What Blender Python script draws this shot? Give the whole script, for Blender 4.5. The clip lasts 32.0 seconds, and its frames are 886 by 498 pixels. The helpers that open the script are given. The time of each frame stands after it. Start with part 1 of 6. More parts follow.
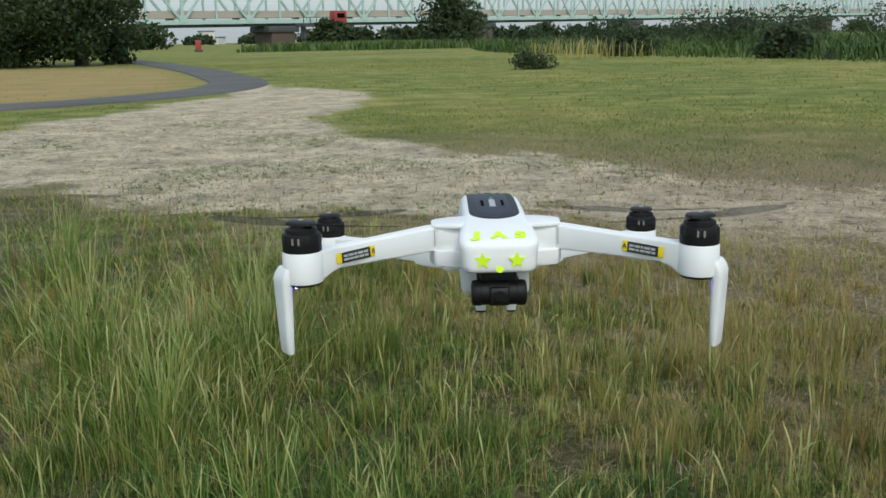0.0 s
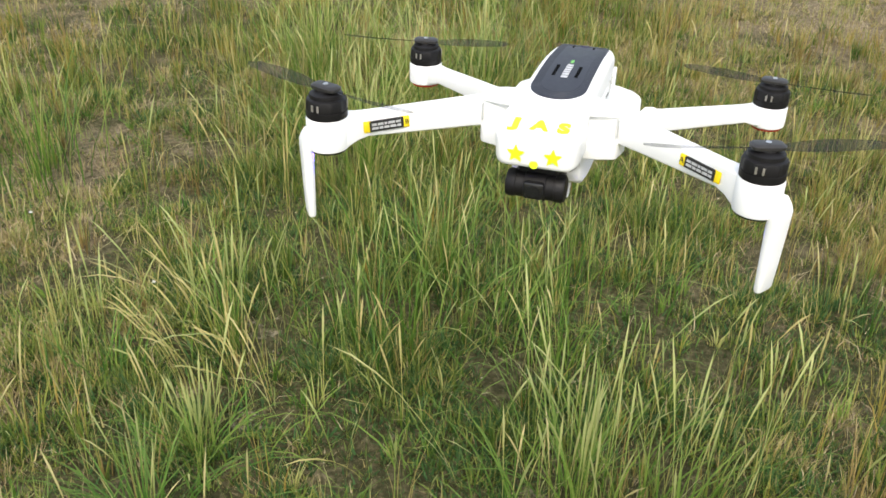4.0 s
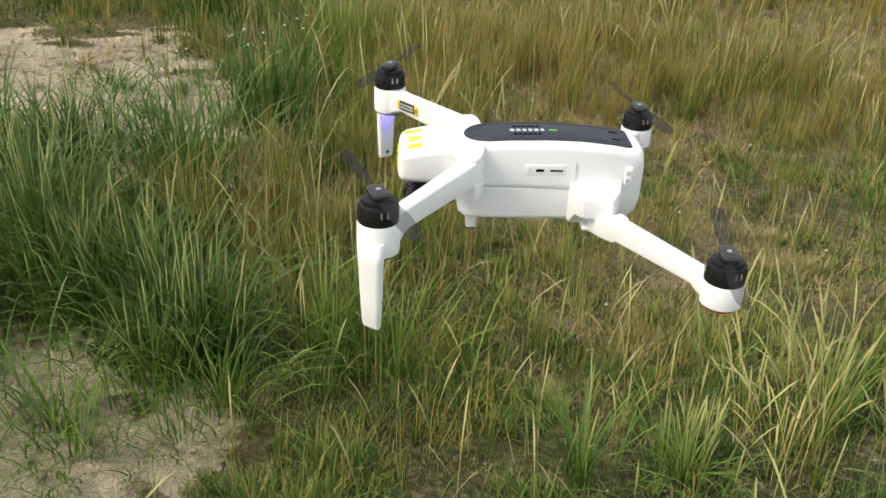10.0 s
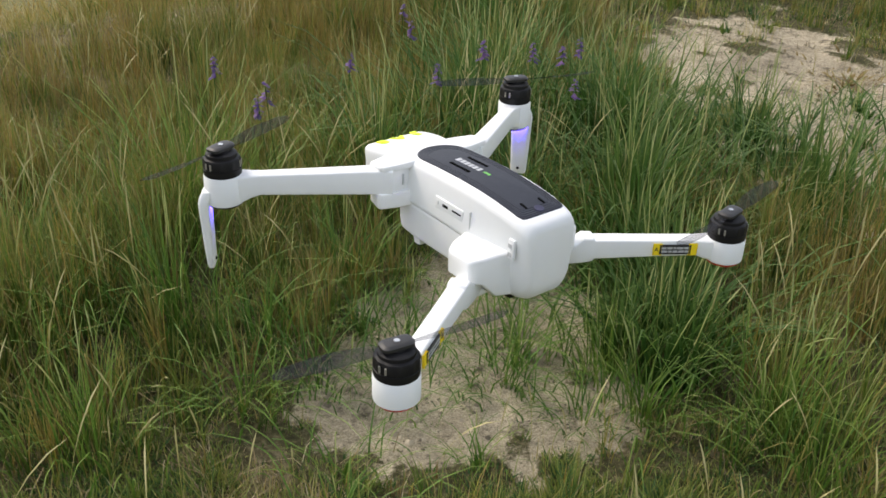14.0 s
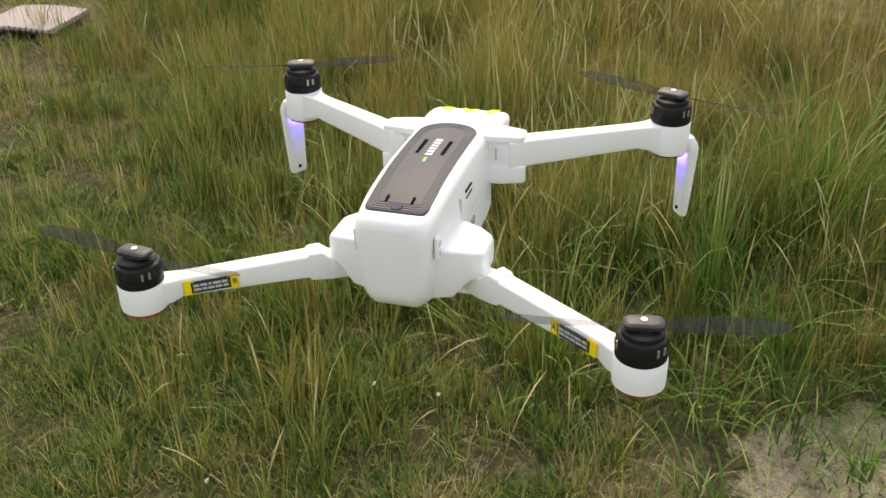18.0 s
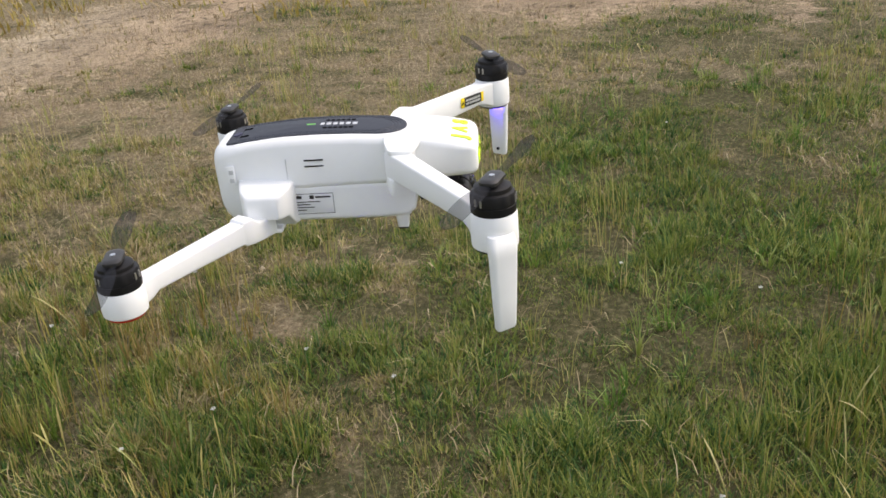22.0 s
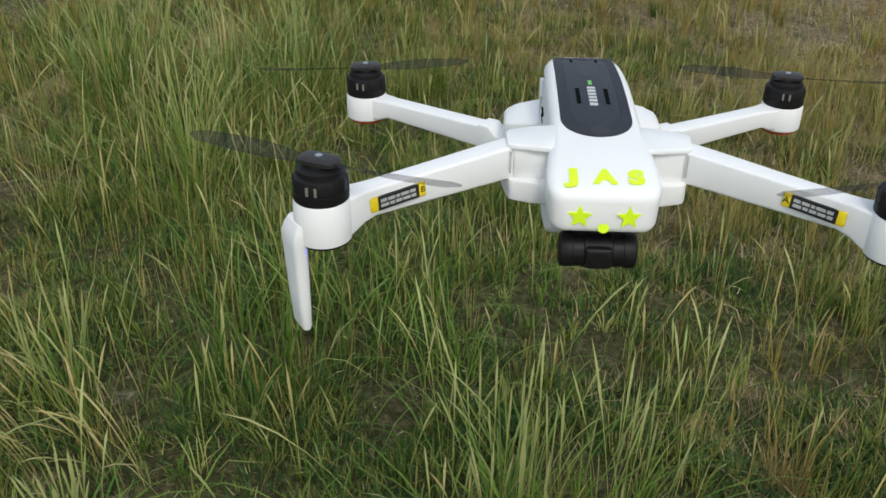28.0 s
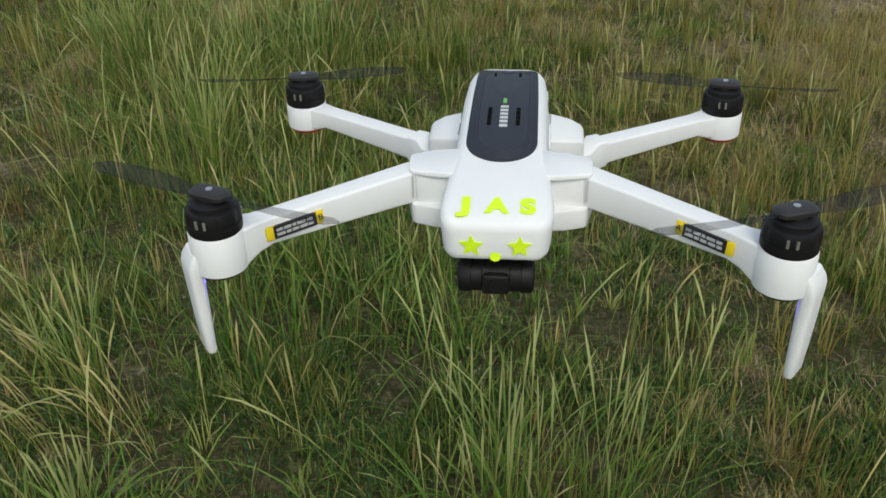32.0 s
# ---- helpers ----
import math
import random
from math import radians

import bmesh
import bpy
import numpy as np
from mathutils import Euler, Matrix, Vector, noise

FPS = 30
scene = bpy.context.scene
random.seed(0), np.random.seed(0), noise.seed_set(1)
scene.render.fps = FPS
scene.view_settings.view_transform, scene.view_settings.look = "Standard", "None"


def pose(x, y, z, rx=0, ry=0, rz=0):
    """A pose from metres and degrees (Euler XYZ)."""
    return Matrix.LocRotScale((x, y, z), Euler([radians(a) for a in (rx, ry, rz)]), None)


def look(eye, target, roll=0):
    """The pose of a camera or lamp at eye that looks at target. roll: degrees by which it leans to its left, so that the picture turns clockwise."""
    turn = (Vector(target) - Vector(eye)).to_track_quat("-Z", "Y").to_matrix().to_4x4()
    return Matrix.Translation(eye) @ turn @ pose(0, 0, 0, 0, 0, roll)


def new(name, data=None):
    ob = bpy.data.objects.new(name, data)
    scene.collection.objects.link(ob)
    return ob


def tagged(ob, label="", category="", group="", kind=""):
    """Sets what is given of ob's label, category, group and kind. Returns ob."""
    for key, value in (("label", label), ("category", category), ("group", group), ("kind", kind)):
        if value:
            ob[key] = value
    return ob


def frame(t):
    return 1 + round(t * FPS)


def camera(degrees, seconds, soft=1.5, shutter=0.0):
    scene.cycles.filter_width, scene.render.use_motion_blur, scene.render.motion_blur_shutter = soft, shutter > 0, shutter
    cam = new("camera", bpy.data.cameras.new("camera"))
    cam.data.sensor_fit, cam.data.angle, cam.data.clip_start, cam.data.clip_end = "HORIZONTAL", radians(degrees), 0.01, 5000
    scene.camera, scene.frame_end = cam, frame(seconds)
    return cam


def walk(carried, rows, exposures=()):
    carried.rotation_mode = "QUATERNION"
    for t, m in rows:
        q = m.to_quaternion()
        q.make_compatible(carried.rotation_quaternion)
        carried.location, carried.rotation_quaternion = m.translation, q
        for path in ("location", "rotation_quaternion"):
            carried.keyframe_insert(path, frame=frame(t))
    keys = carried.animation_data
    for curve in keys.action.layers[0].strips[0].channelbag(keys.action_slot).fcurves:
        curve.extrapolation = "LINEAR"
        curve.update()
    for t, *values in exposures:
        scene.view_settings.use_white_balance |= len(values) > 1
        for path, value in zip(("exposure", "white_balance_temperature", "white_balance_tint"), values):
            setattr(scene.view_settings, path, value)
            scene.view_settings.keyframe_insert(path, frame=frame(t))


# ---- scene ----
# ---- camera and walk ----
cam = camera(49.547, 32.0, soft=1.6)
walk(cam, [
    (0.0, pose(-0.0390, -0.7227, 0.9669, 77.63, 1.12, -0.27)),
    (0.5, pose(-0.0404, -0.7700, 0.9969, 74.10, 0.74, -0.68)),
    (1.0, pose(-0.0438, -0.8012, 1.0227, 71.07, -0.51, -1.55)),
    (1.5, pose(-0.0654, -0.8150, 1.0443, 68.66, -1.14, -1.58)),
    (2.0, pose(-0.0803, -0.7945, 1.0547, 64.77, -0.54, -2.88)),
    (2.5, pose(-0.0680, -0.7724, 1.0646, 63.21, -0.06, -1.81)),
    (3.0, pose(-0.0182, -0.7222, 1.0654, 60.84, -0.73, 1.35)),
    (3.5, pose(0.0499, -0.6811, 1.0683, 59.72, -2.01, 10.04)),
    (4.0, pose(0.1048, -0.6193, 1.0567, 60.58, -1.20, 17.51)),
    (4.5, pose(0.1375, -0.5777, 1.0577, 60.61, -0.23, 22.96)),
    (6.5, pose(0.3959, -0.5355, 1.0932, 61.29, -4.26, 42.20)),
    (7.0, pose(0.4594, -0.4843, 1.0908, 59.96, -1.15, 51.06)),
    (7.5, pose(0.5241, -0.4232, 1.0963, 60.18, -3.39, 58.07)),
    (8.0, pose(0.5704, -0.3458, 1.0996, 59.80, -3.80, 65.20)),
    (8.5, pose(0.5883, -0.2864, 1.1014, 60.63, -3.07, 70.36)),
    (9.0, pose(0.6202, -0.2205, 1.0961, 60.78, -2.41, 77.09)),
    (9.5, pose(0.6621, -0.1491, 1.1031, 60.91, -2.73, 82.77)),
    (10.0, pose(0.6720, -0.0738, 1.0921, 62.40, -1.79, 88.77)),
    (10.5, pose(0.6445, -0.0043, 1.0910, 63.29, -2.42, 94.18)),
    (11.0, pose(0.6126, 0.0661, 1.0885, 62.06, -1.40, 101.05)),
    (11.5, pose(0.5953, 0.1846, 1.0915, 61.70, -2.02, 109.74)),
    (12.0, pose(0.5789, 0.2869, 1.0893, 62.81, -1.18, 117.84)),
    (12.5, pose(0.5577, 0.3304, 1.0979, 63.19, -0.26, 125.14)),
    (13.0, pose(0.5256, 0.3613, 1.1007, 62.59, -0.52, 128.44)),
    (13.5, pose(0.4599, 0.4117, 1.0947, 62.64, -0.59, 134.91)),
    (14.0, pose(0.3830, 0.4785, 1.1044, 61.43, -1.37, 142.96)),
    (14.5, pose(0.3025, 0.5284, 1.1129, 60.74, -1.64, 149.86)),
    (15.0, pose(0.2360, 0.5402, 1.1158, 61.27, -0.34, 157.53)),
    (15.5, pose(0.1872, 0.5457, 1.1183, 58.78, -0.86, 163.31)),
    (17.5, pose(-0.0599, 0.5334, 1.0885, 59.37, 1.10, 188.49)),
    (18.0, pose(-0.1599, 0.5222, 1.0788, 60.06, 1.20, 196.27)),
    (18.5, pose(-0.2296, 0.4949, 1.0808, 59.86, 1.03, 204.21)),
    (19.0, pose(-0.2841, 0.4459, 1.0933, 61.20, 0.79, 212.48)),
    (19.5, pose(-0.3216, 0.4065, 1.0800, 61.60, 1.86, 219.67)),
    (20.0, pose(-0.3979, 0.3390, 1.0675, 61.71, 2.60, 228.08)),
    (20.5, pose(-0.5056, 0.2470, 1.0668, 61.98, 1.98, 238.48)),
    (21.0, pose(-0.5512, 0.1393, 1.0592, 64.02, 1.41, 250.27)),
    (21.5, pose(-0.5891, 0.0317, 1.0580, 65.50, 3.20, 261.14)),
    (22.0, pose(-0.6297, -0.1021, 1.0493, 63.97, 4.05, 272.40)),
    (22.5, pose(-0.6425, -0.1942, 1.0525, 62.84, 4.87, 282.44)),
    (23.0, pose(-0.5949, -0.2573, 1.0335, 63.99, 3.06, 290.13)),
    (23.5, pose(-0.5062, -0.2947, 1.0263, 66.48, 2.56, 299.18)),
    (24.0, pose(-0.4120, -0.3378, 1.0126, 65.15, 1.31, 310.98)),
    (24.5, pose(-0.3269, -0.3586, 1.0031, 64.73, 2.12, 319.57)),
    (25.0, pose(-0.2543, -0.3876, 1.0112, 65.29, 0.75, 327.26)),
    (25.5, pose(-0.1762, -0.4157, 1.0033, 65.73, 0.28, 338.92)),
    (26.0, pose(-0.1198, -0.4790, 1.0225, 63.19, -1.99, 350.79)),
    (26.5, pose(-0.0999, -0.5229, 1.0368, 62.54, -0.67, 357.13)),
    (28.5, pose(-0.0517, -0.4631, 1.0359, 57.85, -0.39, 363.31)),
    (29.0, pose(-0.0667, -0.4431, 1.0468, 56.27, 0.52, 361.77)),
    (29.5, pose(-0.0033, -0.4524, 1.0476, 55.43, -0.21, 363.65)),
    (30.0, pose(0.0259, -0.4702, 1.0540, 57.53, -0.27, 364.85)),
    (30.5, pose(0.0361, -0.4726, 1.0644, 58.70, 1.43, 364.88)),
    (31.0, pose(0.0402, -0.4751, 1.0740, 59.45, 1.23, 366.11)),
    (31.5, pose(0.0322, -0.4714, 1.0823, 58.86, 1.21, 366.16)),
    (32.0, pose(0.0160, -0.4719, 1.0679, 57.06, 1.18, 365.32)),
], exposures=[
    (0.0, 0.33, 6000, 3), (1.0, 1.2, 5400, 4), (2.0, 1.2, 5900, 8), (3.0, 1.5, 5650, 12), (4.0, 1.22, 6600, 10), (7.0, 0.8, 6900, 8), (8.0, 0.95, 7000, 11), (9.0, 1.0, 6900, 11),
    (10.0, 1.0, 7000, 10), (12.0, 1.0, 6900, 11), (13.0, 0.97, 7050, 13), (14.0, 0.9, 6700, 12), (15.0, 1.2, 7200, 12), (18.0, 1.15, 7400, 13), (19.0, 1.07, 7200, 12), (20.0, 1.0, 7100, 12),
    (21.0, 1.15, 6900, 12), (22.0, 1.0, 6800, 15), (23.0, 1.15, 6350, 18), (24.0, 0.93, 5950, 17), (25.0, 0.52, 6250, 12), (26.0, 0.36, 6250, 10), (29.0, 0.37, 6300, 7), (30.0, 0.38, 6300, 7), (32.0, 0.25, 6300, 6)])

# ---- world, sun ----
SUN_AZ, SUN_EL = radians(163), radians(48)   # azimuth from +y towards +x
world = bpy.data.worlds.new("sky")
scene.world = world
world.use_nodes = True
wn = world.node_tree
wn.nodes.clear()
w_out = wn.nodes.new("ShaderNodeOutputWorld")
w_bg = wn.nodes.new("ShaderNodeBackground")
w_sky = wn.nodes.new("ShaderNodeTexSky")
w_sky.sky_type = "NISHITA"
w_sky.sun_disc = False
w_sky.sun_elevation = SUN_EL
w_sky.sun_rotation = SUN_AZ
w_sky.dust_density = 3.0
w_sky.air_density = 1.0
w_bg.inputs["Strength"].default_value = 0.15
w_veil = wn.nodes.new("ShaderNodeMix")
w_veil.data_type = "RGBA"
w_veil.inputs[0].default_value = 0.5
w_veil.inputs[7].default_value = (4.0, 4.15, 4.3, 1)   # thin high cloud
wn.links.new(w_sky.outputs["Color"], w_veil.inputs[6])
wn.links.new(w_veil.outputs[2], w_bg.inputs["Color"])
wn.links.new(w_bg.outputs["Background"], w_out.inputs["Surface"])

sun_data = bpy.data.lights.new("sun", "SUN")
sun_data.energy = 0.9
sun_data.angle = radians(16)
sun_data.color = (1.0, 0.93, 0.82)
sun = new("sun", sun_data)
sun_dir = Vector((math.sin(SUN_AZ) * math.cos(SUN_EL), math.cos(SUN_AZ) * math.cos(SUN_EL), math.sin(SUN_EL)))
sun.matrix_world = look(sun_dir * 50, (0, 0, 0))


# ---- materials ----
def material(name):
    m = bpy.data.materials.new(name)
    m.use_nodes = True
    nt = m.node_tree
    b = nt.nodes["Principled BSDF"]
    return m, nt, b


def noise_node(nt, scale, detail=4.0, rough=0.6, coord="Object"):
    tc = nt.nodes.new("ShaderNodeTexCoord")
    n = nt.nodes.new("ShaderNodeTexNoise")
    n.inputs["Scale"].default_value = scale
    n.inputs["Detail"].default_value = detail
    n.inputs["Roughness"].default_value = rough
    nt.links.new(tc.outputs[coord], n.inputs["Vector"])
    return n


def ramp(nt, source, stops):
    r = nt.nodes.new("ShaderNodeValToRGB")
    while len(r.color_ramp.elements) < len(stops):
        r.color_ramp.elements.new(0.5)
    for e, (p, c) in zip(r.color_ramp.elements, stops):
        e.position = p
        e.color = (*c, 1)
    nt.links.new(source, r.inputs["Fac"])
    return r


def bump(nt, b, source, strength, distance):
    n = nt.nodes.new("ShaderNodeBump")
    n.inputs["Strength"].default_value = strength
    n.inputs["Distance"].default_value = distance
    nt.links.new(source, n.inputs["Height"])
    nt.links.new(n.outputs["Normal"], b.inputs["Normal"])


def mix_color(nt, fac, a, b_):
    mx = nt.nodes.new("ShaderNodeMix")
    mx.data_type = "RGBA"
    if isinstance(fac, float):
        mx.inputs[0].default_value = fac
    else:
        nt.links.new(fac, mx.inputs[0])
    for slot, v in ((6, a), (7, b_)):
        if isinstance(v, tuple):
            mx.inputs[slot].default_value = (*v, 1)
        else:
            nt.links.new(v, mx.inputs[slot])
    return mx.outputs[2]


def plain(name, color, rough, metal=0.0, grain=300.0, vary=0.06, relief=0.00005, spec=0.5):
    """A moulded or painted surface: slight blotches, fine grain, uneven gloss."""
    m, nt, b = material(name)
    n1 = noise_node(nt, 35.0, 3)
    lo = tuple(c * (1 - vary) for c in color)
    hi = tuple(min(1, c * (1 + vary)) for c in color)
    r = ramp(nt, n1.outputs["Fac"], [(0.3, lo), (0.7, hi)])
    nt.links.new(r.outputs["Color"], b.inputs["Base Color"])
    n2 = noise_node(nt, grain, 2)
    rr = nt.nodes.new("ShaderNodeMapRange")
    rr.inputs["To Min"].default_value = max(0.02, rough - 0.06)
    rr.inputs["To Max"].default_value = min(1, rough + 0.06)
    nt.links.new(n2.outputs["Fac"], rr.inputs["Value"])
    nt.links.new(rr.outputs["Result"], b.inputs["Roughness"])
    b.inputs["Metallic"].default_value = metal
    b.inputs["Specular IOR Level"].default_value = spec
    if relief:
        bump(nt, b, n2.outputs["Fac"], 0.3, relief)
    return m


M_WHITE = plain("white_plastic", (0.83, 0.84, 0.83), 0.5, vary=0.02)
M_WHITE2 = plain("white_plastic_belly", (0.80, 0.81, 0.795), 0.55, vary=0.03)
M_BLACK = plain("black_plastic", (0.009, 0.0085, 0.009), 0.5, spec=0.24)
M_CLAMP = plain("clamp_grey", (0.024, 0.023, 0.022), 0.45, spec=0.45)
M_GLOSS = plain("black_gloss", (0.012, 0.012, 0.013), 0.2)
M_PLATE = plain("charcoal_panel", (0.024, 0.027, 0.037), 0.5, spec=0.32)
M_SLOT = plain("slot_black", (0.004, 0.004, 0.004), 0.85, spec=0.05)
M_SEAM = plain("seam_grey", (0.50, 0.51, 0.51), 0.6)
M_BUTTON = plain("button_grey", (0.06, 0.06, 0.10), 0.6, spec=0.2)
M_LIME = plain("lime_sticker", (0.72, 1.0, 0.015), 0.5, vary=0.02)
M_YELLOW = plain("yellow_sticker", (0.92, 0.70, 0.015), 0.5, vary=0.03)
M_LABELBLACK = plain("label_black", (0.02, 0.02, 0.02), 0.5)
M_LABELGREY = plain("label_print", (0.48, 0.49, 0.49), 0.6)
M_PAPER = plain("label_paper", (0.72, 0.73, 0.73), 0.55, vary=0.02)
M_PRINTWHITE = plain("print_white", (0.55, 0.56, 0.57), 0.5)
M_PRINTGREEN = plain("print_green", (0.16, 0.5, 0.10), 0.5)
M_CHROME = plain("screw_steel", (0.6, 0.6, 0.6), 0.3, metal=1.0)
# pale bars painted for the daylight that shows through the motor slots
M_SLOTLIGHT = plain("slot_light", (0.42, 0.40, 0.36), 0.4, metal=0.6)
M_RED = plain("red_lens", (0.45, 0.03, 0.02), 0.25)
M_REDPAINT = plain("red_paint", (0.30, 0.045, 0.035), 0.5, grain=4)


def lamp_material(name, color, strength):
    m, nt, b = material(name)
    b.inputs["Base Color"].default_value = (*color, 1)
    b.inputs["Emission Color"].default_value = (*color, 1)
    b.inputs["Emission Strength"].default_value = strength
    b.inputs["Roughness"].default_value = 0.3
    return m


M_BLUELED = lamp_material("blue_led", (0.10, 0.06, 1.0), 60.0)


def see_through(name):
    """Black propeller blades, mostly see-through to stand in for the blur of spinning."""
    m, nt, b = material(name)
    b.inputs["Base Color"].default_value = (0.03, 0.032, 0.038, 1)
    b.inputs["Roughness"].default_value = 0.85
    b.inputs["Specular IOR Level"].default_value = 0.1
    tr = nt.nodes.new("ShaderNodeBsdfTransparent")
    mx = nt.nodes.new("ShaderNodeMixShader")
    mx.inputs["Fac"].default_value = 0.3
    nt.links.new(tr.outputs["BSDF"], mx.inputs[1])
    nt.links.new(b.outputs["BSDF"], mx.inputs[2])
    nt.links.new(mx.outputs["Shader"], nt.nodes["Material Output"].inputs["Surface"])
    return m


M_BLADE = see_through("see_through_blade")


def grass_material(name, stops, tip, rough=0.55, trans=0.35, grown=True):
    """Blades: one hue per blade (close to its clump's hue), a paler tip, light coming through the leaf."""
    m, nt, b = material(name)
    if grown:
        tone = nt.nodes.new("ShaderNodeAttribute")
        tone.attribute_name = "tone"
        r = ramp(nt, tone.outputs["Fac"], stops)
    else:
        geo = nt.nodes.new("ShaderNodeNewGeometry")
        r = ramp(nt, geo.outputs["Random Per Island"], stops)
    at = nt.nodes.new("ShaderNodeAttribute")
    at.attribute_name = "along"
    cl = nt.nodes.new("ShaderNodeMapRange")
    cl.inputs["From Min"].default_value = 0.45
    cl.inputs["From Max"].default_value = 1.0
    cl.inputs["To Max"].default_value = 0.6
    nt.links.new(at.outputs["Fac"], cl.inputs["Value"])
    n = noise_node(nt, 0.9, 3, coord="Object")
    patch = nt.nodes.new("ShaderNodeMapRange")
    patch.inputs["To Min"].default_value = 0.72
    patch.inputs["To Max"].default_value = 1.28
    nt.links.new(n.outputs["Fac"], patch.inputs["Value"])
    col = mix_color(nt, cl.outputs["Result"], r.outputs["Color"], tip)
    hs = nt.nodes.new("ShaderNodeHueSaturation")
    nt.links.new(patch.outputs["Result"], hs.inputs["Value"])
    nt.links.new(col, hs.inputs["Color"])
    col = hs.outputs["Color"]
    nt.links.new(col, b.inputs["Base Color"])
    b.inputs["Roughness"].default_value = rough
    b.inputs["Specular IOR Level"].default_value = 0.3
    tl = nt.nodes.new("ShaderNodeBsdfTranslucent")
    nt.links.new(col, tl.inputs["Color"])
    mx = nt.nodes.new("ShaderNodeMixShader")
    mx.inputs["Fac"].default_value = trans
    nt.links.new(b.outputs["BSDF"], mx.inputs[1])
    nt.links.new(tl.outputs["BSDF"], mx.inputs[2])
    nt.links.new(mx.outputs["Shader"], nt.nodes["Material Output"].inputs["Surface"])
    return m


M_GREEN = grass_material("green_grass", [(0.0, (0.042, 0.098, 0.014)), (0.35, (0.080, 0.146, 0.020)), (0.7, (0.148, 0.202, 0.030)), (0.92, (0.27, 0.26, 0.06)), (1.0, (0.38, 0.30, 0.11))], (0.31, 0.33, 0.085), trans=0.27)
M_TURFGREEN = grass_material("turf_green", [(0.0, (0.055, 0.105, 0.016)), (0.4, (0.115, 0.175, 0.026)), (0.75, (0.20, 0.25, 0.042)), (1.0, (0.30, 0.30, 0.075))], (0.30, 0.33, 0.08), trans=0.27)
M_LUSH = grass_material("lush_grass", [(0.0, (0.05, 0.125, 0.016)), (0.5, (0.09, 0.19, 0.024)), (1.0, (0.18, 0.27, 0.045))], (0.25, 0.32, 0.07), trans=0.27)
M_STRAW = grass_material("straw_grass", [(0.0, (0.26, 0.17, 0.038)), (0.4, (0.36, 0.262, 0.060)), (0.75, (0.25, 0.245, 0.042)), (1.0, (0.48, 0.37, 0.13))], (0.48, 0.37, 0.12), trans=0.25)
M_HAY = grass_material("hay_grass", [(0.0, (0.30, 0.25, 0.075)), (0.4, (0.40, 0.33, 0.11)), (0.75, (0.33, 0.33, 0.08)), (1.0, (0.54, 0.45, 0.20))], (0.56, 0.48, 0.22), trans=0.25)
M_SEED = grass_material("seed_grass", [(0.0, (0.22, 0.20, 0.05)), (0.5, (0.30, 0.27, 0.075)), (1.0, (0.40, 0.34, 0.13))], (0.62, 0.55, 0.30), trans=0.2)
M_TURF = grass_material("turf_grass", [(0.0, (0.13, 0.165, 0.032)), (0.4, (0.22, 0.215, 0.055)), (0.75, (0.36, 0.29, 0.105)), (1.0, (0.50, 0.41, 0.19))], (0.42, 0.36, 0.14), trans=0.25)
M_LITTER = grass_material("dead_grass", [(0.0, (0.19, 0.13, 0.065)), (0.5, (0.36, 0.275, 0.15)), (1.0, (0.54, 0.45, 0.28))], (0.40, 0.32, 0.17), trans=0.15)
M_PALE = grass_material("pale_grass", [(0.0, (0.15, 0.22, 0.04)), (0.5, (0.24, 0.30, 0.065)), (1.0, (0.38, 0.37, 0.12))], (0.54, 0.54, 0.26), trans=0.25)
M_RIPE = grass_material("ripe_grass", [(0.0, (0.16, 0.11, 0.035)), (0.5, (0.25, 0.18, 0.058)), (1.0, (0.36, 0.27, 0.10))], (0.42, 0.32, 0.13), trans=0.25)
M_BROAD = grass_material("broad_grass", [(0.0, (0.03, 0.085, 0.014)), (0.5, (0.06, 0.14, 0.022)), (1.0, (0.11, 0.19, 0.035))], (0.15, 0.22, 0.06))
M_CHAFF = grass_material("chaff", [(0.0, (0.17, 0.13, 0.07)), (0.5, (0.30, 0.245, 0.145)), (1.0, (0.52, 0.455, 0.31))], (0.38, 0.32, 0.20), trans=0.1)
M_WEED = grass_material("clover_leaf", [(0.0, (0.025, 0.075, 0.018)), (0.6, (0.05, 0.12, 0.028)), (1.0, (0.10, 0.17, 0.05))], (0.07, 0.14, 0.035), trans=0.25)
M_LEAF = grass_material("tree_leaf", [(0.0, (0.018, 0.034, 0.010)), (0.5, (0.034, 0.058, 0.016)), (1.0, (0.065, 0.088, 0.028))], (0.05, 0.075, 0.022), trans=0.2, grown=False)
M_REED = grass_material("reed_leaf", [(0.0, (0.022, 0.048, 0.013)), (0.6, (0.075, 0.135, 0.028)), (1.0, (0.15, 0.19, 0.05))], (0.13, 0.18, 0.05), trans=0.2)
M_PURPLE = grass_material("purple_petal", [(0.0, (0.085, 0.055, 0.17)), (0.6, (0.16, 0.09, 0.26)), (1.0, (0.27, 0.15, 0.32))], (0.24, 0.16, 0.33), grown=False)
M_CLOVER = grass_material("white_petal", [(0.0, (0.6, 0.6, 0.55)), (1.0, (0.8, 0.8, 0.76))], (0.8, 0.8, 0.78), grown=False)
M_STONE = grass_material("gravel_stone", [(0.0, (0.12, 0.10, 0.07)), (0.5, (0.33, 0.28, 0.19)), (1.0, (0.50, 0.43, 0.31))], (0.40, 0.33, 0.23), rough=0.85, trans=0.0, grown=False)
M_BARK = plain("bark", (0.09, 0.07, 0.05), 0.9, grain=20)
M_BRIDGE = plain("pale_green_steel", (0.42, 0.55, 0.50), 0.55, grain=2, relief=0)
M_DECK = plain("bridge_deck", (0.40, 0.36, 0.30), 0.8, grain=2, relief=0)
